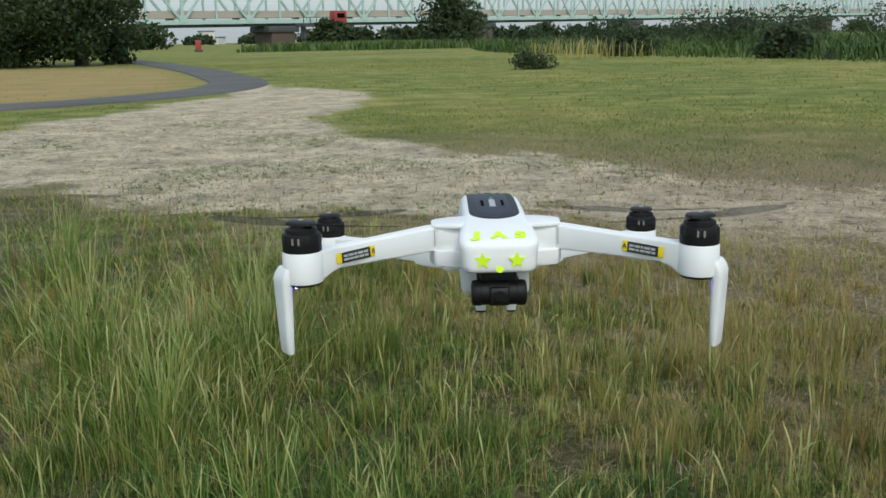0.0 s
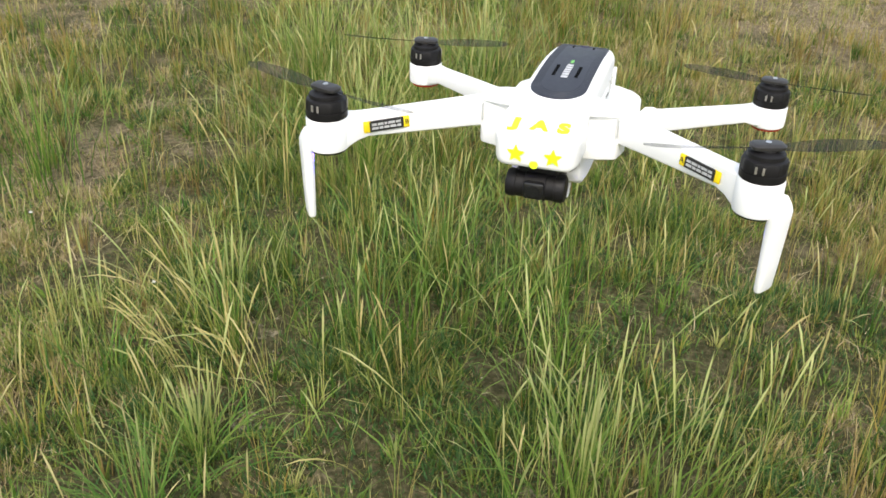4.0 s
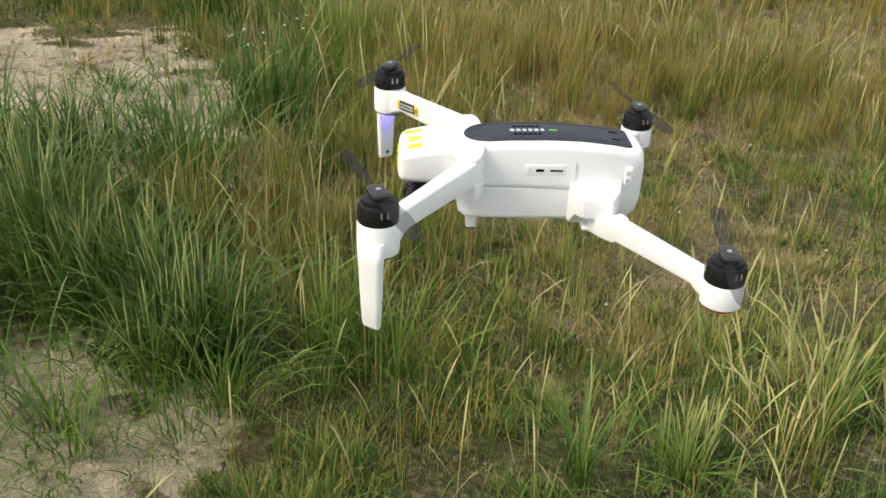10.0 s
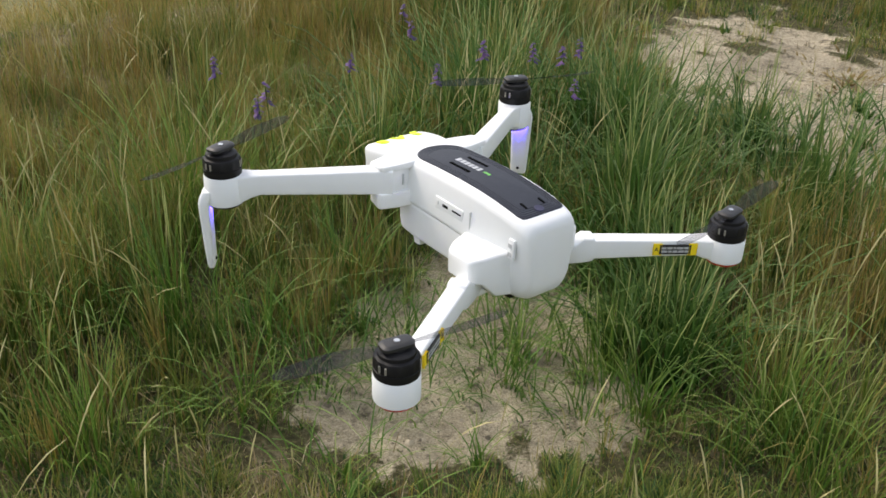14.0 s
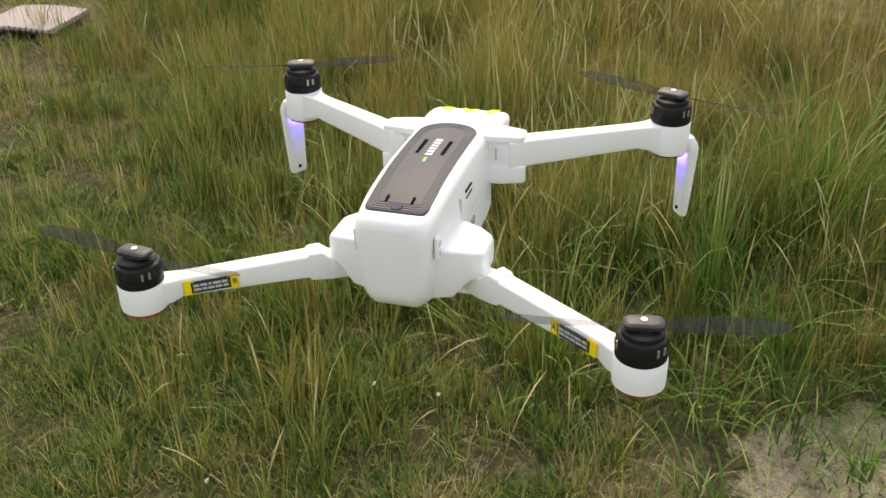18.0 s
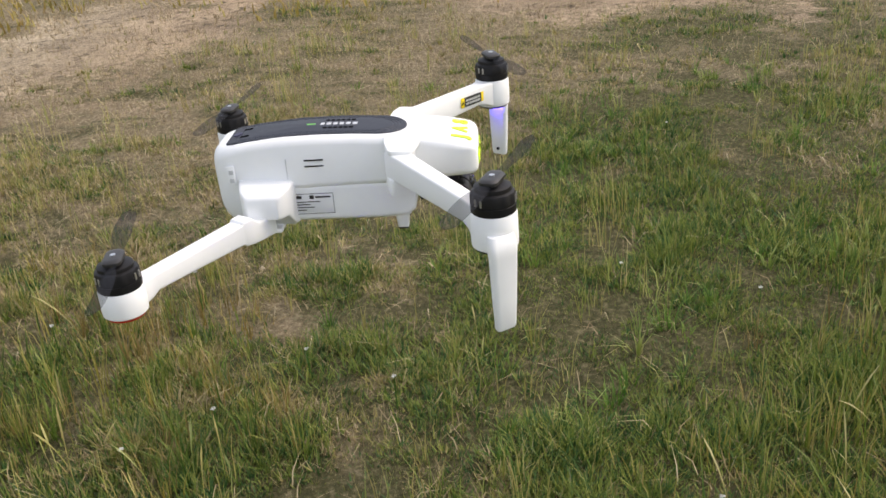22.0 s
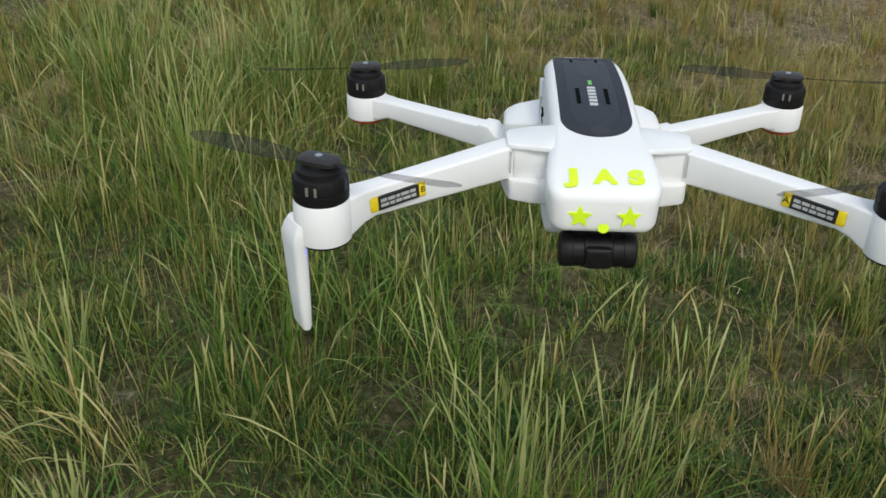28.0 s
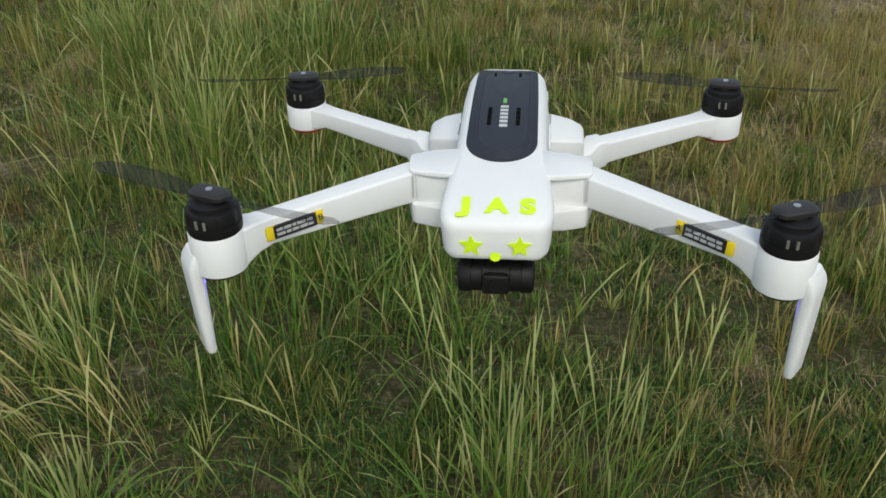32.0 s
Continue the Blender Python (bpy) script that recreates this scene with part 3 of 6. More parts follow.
def make_way():
    bm = bmesh.new()
    pts = [Vector((*p, 0)) for p in WAY]
    fine = []
    for i in range(len(pts) - 1):
        p0, p1, p2, p3 = pts[max(i - 1, 0)], pts[i], pts[i + 1], pts[min(i + 2, len(pts) - 1)]
        for k in range(8):
            t = k / 8
            fine.append(0.5 * (2 * p1 + (p2 - p0) * t + (2 * p0 - 5 * p1 + 4 * p2 - p3) * t * t + (3 * p1 - p0 - 3 * p2 + p3) * t ** 3))
    rows = []
    for i, p in enumerate(fine):
        d = (fine[min(i + 1, len(fine) - 1)] - fine[max(i - 1, 0)]).normalized()
        n = Vector((-d.y, d.x, 0))
        rows.append([bm.verts.new(p + n * s + Vector((0, 0, zz))) for s, zz in ((-0.75, -0.03), (-0.7, 0.03), (0, 0.045), (0.7, 0.03), (0.75, -0.03))])
    for a, b in zip(rows, rows[1:]):
        for k in range(4):
            bm.faces.new((a[k], a[k + 1], b[k + 1], b[k]))
    ob = finish("path", bm, M_ASPHALT)
    tagged(ob, "narrow dark asphalt path winding through the meadow", "path", kind="structure")


make_way()


# ---- grass ----
rng = np.random.default_rng(11)


def scatter(n, x0, x1, y0, y1):
    return rng.uniform(x0, x1, n), rng.uniform(y0, y1, n)


def scatter_disc(n, r0, r1, a0=0.0, a1=360.0):
    """Points thrown evenly over a ring sector; angles as azimuth() counts them."""
    r = np.sqrt(rng.uniform(r0 * r0, r1 * r1, n))
    a = np.radians(rng.uniform(a0, a1, n))
    return -r * np.sin(a), r * np.cos(a)


def blades(name, x, y, h, width, lean, mat, label, seg=3, heads=False, face=None, droop=1.0, tone=None):
    """Grass as one mesh of tapered, bent blades."""
    n = len(x)
    if n == 0:
        return None
    z0 = height_at(x, y) - 0.01
    a = rng.uniform(0, 2 * np.pi, n) if face is None else face
    la = a + rng.normal(0, 0.5, n)
    lev = np.linspace(0, 1, seg + 1)
    px = np.empty((n, seg + 1))
    py = np.empty((n, seg + 1))
    pz = np.empty((n, seg + 1))
    for k, s in enumerate(lev):
        bend = lean * (s ** (1 + droop))
        px[:, k] = x + np.cos(la) * h * bend
        py[:, k] = y + np.sin(la) * h * bend
        pz[:, k] = z0 + h * s * np.sqrt(np.clip(1 - (bend * 0.55) ** 2, 0.15, 1)) * (1 - 0.25 * lean * s ** 3)
    # across the blade
    wx, wy = -np.sin(a), np.cos(a)
    taper = (1 - lev ** 2.2) * 0.9 + 0.1
    if heads:
        taper = np.where(lev > 0.62, 1.5 * np.sin(np.clip((lev - 0.6) / 0.4, 0.08, 0.97) * np.pi) + 0.1, 0.5)
    V = np.empty((n, 2 * seg + 1, 3))
    for k in range(seg):
        w = np.asarray(width) * taper[k] * 0.5
        V[:, 2 * k] = np.stack([px[:, k] - wx * w, py[:, k] - wy * w, pz[:, k]], 1)
        V[:, 2 * k + 1] = np.stack([px[:, k] + wx * w, py[:, k] + wy * w, pz[:, k]], 1)
    V[:, 2 * seg] = np.stack([px[:, seg], py[:, seg], pz[:, seg]], 1)
    nv = 2 * seg + 1
    loops, sizes = [], []
    for k in range(seg - 1):
        loops += [2 * k, 2 * k + 1, 2 * k + 3, 2 * k + 2]
        sizes.append(4)
    loops += [2 * seg - 2, 2 * seg - 1, 2 * seg]
    sizes.append(3)
    nl, nf = len(loops), len(sizes)
    L = (np.array(loops)[None, :] + (np.arange(n) * nv)[:, None]).ravel().astype(np.int32)
    starts = np.concatenate([[0], np.cumsum(sizes)[:-1]])
    S = (starts[None, :] + (np.arange(n) * nl)[:, None]).ravel().astype(np.int32)
    me = bpy.data.meshes.new(name)
    me.vertices.add(n * nv)
    me.vertices.foreach_set("co", V.reshape(-1).astype(np.float32))
    me.loops.add(n * nl)
    me.loops.foreach_set("vertex_index", L)
    me.polygons.add(n * nf)
    me.polygons.foreach_set("loop_start", S)
    al = np.repeat(lev, 2)[:nv]
    at = me.attributes.new("along", "FLOAT", "POINT")
    at.data.foreach_set("value", np.tile(al, n).astype(np.float32))
    if tone is None:
        tone = rng.uniform(0, 1, n)
    at = me.attributes.new("tone", "FLOAT", "POINT")
    at.data.foreach_set("value", np.repeat(np.clip(tone, 0, 1), nv).astype(np.float32))
    me.update(calc_edges=True)
    me.materials.append(mat)
    me.shade_smooth()
    ob = new(name, me)
    tagged(ob, label, "grass", kind="stuff")
    return ob


def keep(x, y, p):
    k = rng.uniform(0, 1, len(x)) < p
    return x[k], y[k]


def clump(x, y, count, spread, ln0, ln1, drift=0.16):
    """Blades in clumps about the given centres: place, heading outwards, lean, tone, index of the clump."""
    idx = np.repeat(np.arange(len(x)), count)
    n = len(idx)
    a = rng.uniform(0, 2 * np.pi, n)
    q = np.abs(rng.normal(0, 1, n))
    sp = np.broadcast_to(np.asarray(spread, float), (len(x),))[idx]
    px, py = x[idx] + q * sp * np.cos(a), y[idx] + q * sp * np.sin(a)
    lean = np.clip(ln0 + (ln1 - ln0) * rng.uniform(0, 1, n) * (0.45 + 0.45 * q), 0.02, 1.5)
    tone = np.clip(rng.uniform(0.08, 0.92, len(x))[idx] + rng.normal(0, drift, n), 0, 1)
    return px, py, a + rng.normal(0, 0.35, n), lean, tone, idx


def grow():
    # short turf: small rosettes of living, dry and dead blades
    for r0, r1, many, per, seg, w0 in ((0.0, 1.75, 104000, 8, 1, 0.0040), (1.75, 2.9, 96000, 8, 1, 0.0050), (2.9, 5.0, 72000, 7, 1, 0.0066)):
        cx, cy = scatter_disc(many, r0, r1)
        bare = bare_at(cx, cy)
        p = (1 - 0.94 * smooth01(bare, 0.05, 0.8)) * (0.42 + 0.58 * np.clip(lumps(cx, cy, 0.05, 6) + 0.6, 0, 1)) * (1 - 0.45 * np.clip(tall_at(cx, cy), 0, 1))
        k = rng.uniform(0, 1, len(cx)) < p
        cx, cy, bare = cx[k], cy[k], bare[k]
        x, y, f, le, tone, idx = clump(cx, cy, rng.integers(per - 3, per + 4, len(cx)), 0.0075 + 0.003 * (r1 > 2), 0.25, 1.25)
        big = (0.7 + 0.5 * lumps(cx, cy, 0.07, 16)) * (1 + 0.8 * tall_at(cx, cy)) * (1 - 0.4 * smooth01(bare, 0.1, 0.7)) * rng.uniform(0.7, 1.3, len(cx))
        h = rng.uniform(0.020, 0.048, len(x)) * np.clip(big, 0.35, 2.4)[idx]
        # most clumps are all of one kind
        dry = smooth01(dry_at(cx, cy), 0.12, 0.72)
        kind = np.where(rng.uniform(0, 1, len(cx)) < dry, np.where(rng.uniform(0, 1, len(cx)) < 0.5, 0, 1), np.where(rng.uniform(0, 1, len(cx)) < 0.68 - 0.33 * smooth01(cx, -1.2, -0.6) * (1 - smooth01(cx, 0.4, 0.9)) * smooth01(cy, 0.1, 0.5) * (1 - smooth01(cy, 1.1, 1.7)), 2, 3))[idx]
        swap = rng.uniform(0, 1, len(x)) < 0.14
        kind = np.where(swap, rng.integers(0, 3, len(x)), kind)
        w = w0 * rng.uniform(0.75, 1.3, len(x))
        for v, name, mat, ww, label in ((0, "dead_turf", M_LITTER, 0.75, "dead brown blades in the short turf"), (1, "turf", M_TURF, 1.0, "short patchy turf, half green and half dry"),
                                        (2, "green_turf", M_TURFGREEN, 1.2, "short green turf blades"), (3, "leafy_turf", M_WEED, 1.35, "low dark leafy green turf")):
            q = kind == v
            blades(name, x[q], y[q], h[q], w[q] * ww, le[q] * (1.15 if v == 0 else 1.0), mat, label, seg=seg, face=f[q], droop=0.7, tone=tone[q])
    # small living tufts that break up the turf
    cx, cy = scatter_disc(7500, 0.2, 3.2)
    k = np.clip(lumps(cx, cy, 0.10, 76) * 1.5 + 0.12, 0, 1) * (1 - smooth01(bare_at(cx, cy), 0.05, 0.4)) * (1 - smooth01(tall_at(cx, cy), 0.35, 0.6)) * (1.1 - dry_at(cx, cy)) * (1 - 0.55 * smooth01(cx, 0.0, 0.3) * smooth01(cy, -0.4, 0.1))
    cx, cy = keep(cx, cy, k)
    x, y, f, le, tone, idx = clump(cx, cy, rng.integers(8, 22, len(cx)), rng.uniform(0.006, 0.02, len(cx)), 0.15, 1.2)
    h = rng.uniform(0.035, 0.085, len(x)) * rng.uniform(0.7, 1.25, len(cx))[idx]
    k = rng.uniform(0, 1, len(cx))[idx] < 0.6
    blades("green_tuft", x[k], y[k], h[k] * 0.85, 0.0032, le[k], M_LUSH, "small fresh green tufts in the short turf", seg=2, face=f[k], droop=0.7, tone=tone[k])
    k = ~k
    blades("yellow_tuft", x[k], y[k], h[k] * 0.9, 0.0030, le[k], M_PALE, "small yellow-green tufts in the short turf", seg=2, face=f[k], droop=0.7, tone=tone[k])
    # low broad leaves of clover and weeds in the turf
    x, y = scatter_disc(110000, 0.0, 2.6)
    x, y = keep(x, y, np.clip(lumps(x, y, 0.08, 36) + 0.05, 0, 1) * (1 - smooth01(bare_at(x, y), 0.1, 0.5)) * (1 - 0.7 * dry_at(x, y)))
    blades("clover_leaves", x, y, rng.uniform(0.012, 0.034, len(x)), 0.0075, rng.uniform(0.6, 1.3, len(x)), M_WEED, "low dark clover leaves between the blades", seg=1)
    # chaff and short straw on the worn track
    x, y = scatter_disc(200000, 1.6, 6.5)
    x, y = keep(x, y, (1 - 0.65 * smooth01(y, 3.2, 4.6)) * smooth01(bare_at(x, y), 0.1, 0.4) * (0.15 + 0.85 * np.clip(1.4 * lumps(x, y, 0.09, 86) + 0.3, 0, 1)))
    rr = smooth01(np.hypot(x, y), 2.5, 6)
    k = smooth01(x, 1.5, 2.8) * (1 - smooth01(y, 2.6, 4.0)) > 0.5
    lit = rng.uniform(0.012, 0.045, len(x)) * (1 + 0.8 * rr)
    blades("dead_turf", x[k], y[k], lit[k], 0.0045 + 0.004 * rr[k], rng.uniform(0.2, 1.6, k.sum()), M_LITTER, "dead brown grass bits on the half-worn track", seg=1)
    k = ~k
    blades("chaff", x[k], y[k], lit[k], 0.0045 + 0.005 * rr[k], rng.uniform(0.2, 1.6, k.sum()), M_CHAFF, "chaff and short dead straw on the worn track", seg=1)
    # dead litter lying flat
    x, y = scatter_disc(120000, 0.0, 4.4)
    x, y = keep(x, y, 0.6 * (0.6 + 0.4 * smooth01(x, -0.2, 0.5)) * (1 - 0.75 * bare_at(x, y)) * dry_at(x, y))
    blades("dead_grass", x, y, rng.uniform(0.03, 0.08, len(x)), 0.0022, rng.uniform(1.2, 1.8, len(x)), M_LITTER, "dead straw lying flat between the blades", seg=2)
    # upright meadow grass, in clumps that leave darker gaps
    xa, ya = scatter_disc(34000, 0.25, 3.3, 0, 250)
    xb, yb = scatter_disc(9000, 3.3, 5.2, 15, 250)
    xc, yc = scatter_disc(8000, 0.35, 3.4, 290, 360)
    cx, cy = np.concatenate([xa, xb, xc]), np.concatenate([ya, yb, yc])
    t, az, r = tall_at(cx, cy), azimuth(cx, cy), np.hypot(cx, cy)
    front = 1 - smooth01(az, 20, 40) * (1 - smooth01(az, 250, 290))
    thin = np.maximum(0.34 + 0.66 * smooth01(az, 118, 142) + 0.55 * front, smooth01(r, 2.0, 2.8))
    k = rng.uniform(0, 1, len(cx)) < np.clip(1.2 * t, 0, 0.95) * thin * (0.15 + 0.85 * np.clip(lumps(cx, cy, 0.075, 46) + 0.5 - 0.3 * (1 - smooth01(az, 60, 95)) * (1 - front), 0, 1)) * (1 - smooth01(bare_at(cx, cy), 0.08, 0.4))
    cx, cy, t, az, r = cx[k], cy[k], t[k], az[k], r[k]
    x, y, f, le, tone, idx = clump(cx, cy, rng.integers(5, 18, len(cx)), rng.uniform(0.010, 0.035, len(cx)), 0.05, 0.75)
    tall = (0.07 + 0.27 * t) * (0.85 + 0.35 * lumps(cx, cy, 0.11, 56)) * rng.uniform(0.7, 1.2, len(cx))
    h = rng.uniform(0.5, 1.1, len(x)) * np.clip(tall, 0.03, 1)[idx]
    w = (0.0029 + 0.0014 * smooth01(r, 2.2, 4.5))[idx] * rng.uniform(0.7, 1.25, len(x))
    dry = np.clip(dry_at(cx, cy) * 0.95, 0, 0.85)
    kind = np.where(rng.uniform(0, 1, len(cx)) < dry, np.where(rng.uniform(0, 1, len(cx)) < 0.42, 0, 1), 2)[idx]
    kind = np.where(rng.uniform(0, 1, len(x)) < 0.22, rng.integers(0, 3, len(x)), kind)
    for v, name, mat, ww, hh, label in ((0, "ripe_meadow_grass", M_RIPE, 0.8, 1.08, "ripe brown meadow grass stems"), (1, "dry_meadow_grass", M_STRAW, 0.75, 1.12, "tall straw-coloured meadow grass stems"), (2, "meadow_grass", M_GREEN, 1.0, 1.0, "tall green meadow grass")):
        q = kind == v
        blades(name, x[q], y[q], h[q] * hh, w[q] * ww, le[q] * (0.75 if v < 2 else 1.0), mat, label, seg=3, face=f[q], droop=0.9, tone=tone[q])
    # fine upright stalks in the short turf, in loose groups
    cx, cy = scatter_disc(24000, 0.2, 4.2)
    much = 0.4 + 0.3 * smooth01(cx, 0.0, 0.3) * smooth01(cy, -0.3, 0.1) * (1 - smooth01(cy, 0.6, 1.0)) + 0.6 * smooth01(cy, 0.6, 1.2) * smooth01(cx, -0.9, -0.3) * (1 - smooth01(cx, 1.8, 2.8))
    cx, cy = keep(cx, cy, much * (0.10 + 0.9 * np.clip(lumps(cx, cy, 0.12, 66) + 0.15, 0, 1)) * (1 - 0.97 * smooth01(bare_at(cx, cy), 0.05, 0.5)))
    x, y, f, le, tone, idx = clump(cx, cy, rng.integers(2, 10, len(cx)), 0.02, 0.02, 0.5)
    h = rng.uniform(0.05, 0.14, len(x)) * (1 + 0.8 * tall_at(x, y)) * rng.uniform(0.7, 1.3, len(cx))[idx]
    green = rng.uniform(0, 1, len(x)) < 0.3
    blades("fine_stalk", x[~green], y[~green], h[~green], 0.0019, le[~green], M_HAY, "fine upright dry stalks in the turf", seg=2, face=f[~green], tone=tone[~green])
    blades("fine_stalk", x[green], y[green], h[green], 0.0020, le[green], M_PALE, "fine pale green stalks in the turf", seg=2, face=f[green], tone=tone[green])
    # single tall stalks, bleached or pale green, standing clear of the low leaves
    cx, cy = scatter(230, -1.3, 0.75, 0.35, 2.6)
    x, y, f, le, tone, idx = clump(cx, cy, rng.integers(1, 6, len(cx)), 0.03, 0.04, 0.6)
    fx, fy, ff, fl, ft, fi = clump(np.array([-0.60, -0.66, -0.70, -0.78]), np.array([0.56, 0.64, 0.54, 0.70]), 16, 0.035, 0.3, 0.8)
    x, y, le = np.concatenate([x, fx]), np.concatenate([y, fy]), np.concatenate([le, fl])
    f = np.concatenate([f, math.pi + rng.normal(0, 0.5, len(fx))])
    h = rng.uniform(0.12, 0.27, len(x)) * (0.8 + 0.3 * smooth01(-x, 0.2, 0.8))
    k = np.concatenate([rng.uniform(0, 1, len(idx)) < 0.45, rng.uniform(0, 1, len(fx)) < 0.8])
    blades("bleached_stalk", x[k], y[k], h[k], 0.0027, le[k], M_HAY, "single bleached stalks with narrow seed heads", seg=7, heads=True, face=f[k], droop=0.6)
    k = ~k
    blades("pale_stalk", x[k], y[k], h[k], 0.0027, le[k], M_PALE, "single pale green stalks with narrow seed heads", seg=7, heads=True, face=f[k], droop=0.6)
    # stalks with seed heads
    x, y = scatter_disc(52000, 0.3, 4.8, 0, 360)
    t = tall_at(x, y)
    x, y = keep(x, y, np.clip(0.035 + 0.38 * t, 0, 1) * (1 - smooth01(bare_at(x, y), 0.1, 0.5)) * np.clip(0.4 + 1.2 * lumps(x, y, 0.3, 20), 0.05, 1))
    t = tall_at(x, y)
    blades("seed_stalk", x, y, rng.uniform(0.6, 1.15, len(x)) * (0.15 + 0.30 * t), 0.0021, rng.uniform(0.05, 0.55, len(x)), M_SEED, "thin dry grass stalks with narrow seed heads", seg=7, heads=True)


grow()


def tufts():
    """Thick green tussocks of arching blades that stand out of the meadow."""
    spots = [(0.0, 0.44, 0.22, 0.22, 90), (0.14, 0.46, 0.16, 0.21, 50), (-0.02, 0.50, 0.14, 0.20, 40), (-0.68, 0.66, 0.14, 0.26, 46), (-0.86, 0.52, 0.12, 0.20, 24), (-0.38, 1.02, 0.26, 0.24, 120), (-0.24, 0.88, 0.14, 0.20, 50),
             (-0.72, 1.43, 0.26, 0.32, 230), (-1.12, 2.05, 0.4, 0.36, 300), (-0.6, 2.1, 0.3, 0.32, 230), (-1.5, 1.2, 0.3, 0.32, 120), (-0.5, 3.0, 0.5, 0.3, 260), (-1.6, 3.2, 0.6, 0.36, 320), (-0.78, 2.9, 0.3, 0.3, 160), (-0.75, 1.9, 0.25, 0.3, 160),
             (-0.60, 0.40, 0.10, 0.14, 80), (-0.10, 0.80, 0.10, 0.22, 50), (-0.50, 0.80, 0.12, 0.24, 50), (-0.38, 0.80, 0.16, 0.24, 40), (-0.42, 0.70, 0.2, 0.2, 24), (-0.14, 1.05, 0.2, 0.22, 80),
             (-1.30, -0.92, 0.28, 0.36, 380), (-1.62, -1.30, 0.34, 0.38, 420), (-1.28, -1.52, 0.32, 0.40, 400), (-1.75, -0.72, 0.26, 0.34, 280), (-1.07, -1.12, 0.18, 0.32, 200), (-0.86, -1.42, 0.2, 0.36, 240), (-1.55, -1.75, 0.3, 0.38, 320),
             (-0.94, -0.48, 0.17, 0.27, 260), (-1.08, -0.60, 0.16, 0.28, 240), (-0.86, -0.56, 0.12, 0.22, 150), (-0.80, -0.42, 0.12, 0.20, 130), (-1.15, -0.78, 0.16, 0.28, 200), (-0.94, -0.24, 0.14, 0.26, 140),
             (-0.60, -0.89, 0.15, 0.14, 120), (-0.52, -0.95, 0.09, 0.12, 60), (-0.75, -0.72, 0.12, 0.20, 130), (-0.66, -0.66, 0.10, 0.15, 70), (-0.46, -0.76, 0.09, 0.13, 60), (-0.36, -0.86, 0.12, 0.19, 80), (-0.26, -0.62, 0.12, 0.14, 45), (-0.32, -0.98, 0.12, 0.22, 70), (-0.58, -1.12, 0.12, 0.22, 90), (-0.90, -0.92, 0.07, 0.10, 50), (-0.98, -1.02, 0.09, 0.14, 60), (-0.47, -0.50, 0.07, 0.10, 40), (-0.70, -0.48, 0.08, 0.10, 50),
             (-0.58, 0.22, 0.07, 0.20, 90), (-0.2, -1.16, 0.16, 0.33, 140), (-0.4, -1.5, 0.26, 0.40, 300), (0.05, -1.4, 0.26, 0.34, 200), (0.45, -1.65, 0.3, 0.34, 200), (-2.0, -2.4, 0.4, 0.46, 360),
             (-2.9, -0.35, 0.3, 0.4, 260), (-3.5, -0.9, 0.35, 0.42, 260), (-2.3, -0.55, 0.25, 0.34, 220), (-1.95, -1.05, 0.2, 0.3, 180), (0.52, -1.05, 0.18, 0.26, 120), (0.07, -0.9, 0.14, 0.24, 120), (-0.20, -0.86, 0.10, 0.18, 60), (-0.2, -0.52, 0.08, 0.12, 36),
             (-2.35, -0.95, 0.06, 0.10, 50), (-2.62, -1.12, 0.12, 0.09, 110), (-2.2, -1.25, 0.05, 0.08, 40), (-0.86, -0.1, 0.12, 0.26, 70)]
    xs, ys, hs, fs, ln, tn = [], [], [], [], [], []
    for cx, cy, r, h, n in spots:
        n = int(n * 0.8)
        rr = np.abs(rng.normal(0, r * 0.62, n))
        aa = rng.uniform(0, 2 * np.pi, n)
        xs.append(cx + rr * np.cos(aa))
        ys.append(cy + rr * np.sin(aa))
        hs.append(h * rng.uniform(0.55, 1.1, n))
        fs.append(aa + rng.normal(0, 0.6, n))
        ln.append(np.clip(0.28 + (0.38 if h < 0.21 else 0.0) + rr / r * 0.5 + rng.normal(0, 0.25, n), 0.03, 1.4))
        tn.append(np.clip(rng.uniform(0.2, 0.8) + rng.normal(0, 0.3, n), 0, 1))
    # pale stalks standing out of the tussocks
    sx, sy, sh, sf, sl, sw = [], [], [], [], [], []
    for cx, cy, r, h, n in spots:
        if cy < 0.2 and cx > -0.8:
            n = n // 2
        q = n // 8
        if cy > 0.3 and cy < 0.7:
            q = int(n * 0.5)
        rr = np.abs(rng.normal(0, r * 0.45, q))
        aa = rng.uniform(0, 2 * np.pi, q)
        sx.append(cx + rr * np.cos(aa))
        sy.append(cy + rr * np.sin(aa))
        sh.append(h * rng.uniform(0.85, 1.4, q) * (1.12 if 0.3 < cy < 0.7 else 1.0))
        sw.append(np.full(q, 0.0025 if 0.3 < cy < 0.7 else 0.0018))
        sf.append(aa + rng.normal(0, 0.5, q))
        sl.append(np.clip(0.12 + rr / r * 0.4 + rng.normal(0, 0.16, q), 0.03, 1.0))
    blades("tussock_stalk", np.concatenate(sx), np.concatenate(sy), np.concatenate(sh), np.concatenate(sw), np.concatenate(sl) * 0.85, M_PALE, "pale seed stalks rising from the tussocks", seg=7, heads=True, face=np.concatenate(sf), droop=0.35)
    x, y, h, f, le, tone = (np.concatenate(v) for v in (xs, ys, hs, fs, ln, tn))
    broad = (x < -0.86) & (y < -0.40)
    pale = (y > 0.6) & (rng.uniform(0, 1, len(x)) < 0.12 + 0.5 * smooth01(y, 1.0, 1.6))
    green = ~broad & ~pale
    blades("tussock_grass", x[green], y[green], h[green], 0.0035, le[green], M_LUSH, "thick green tussocks of arching grass blades", seg=5, face=f[green], droop=0.8, tone=tone[green])
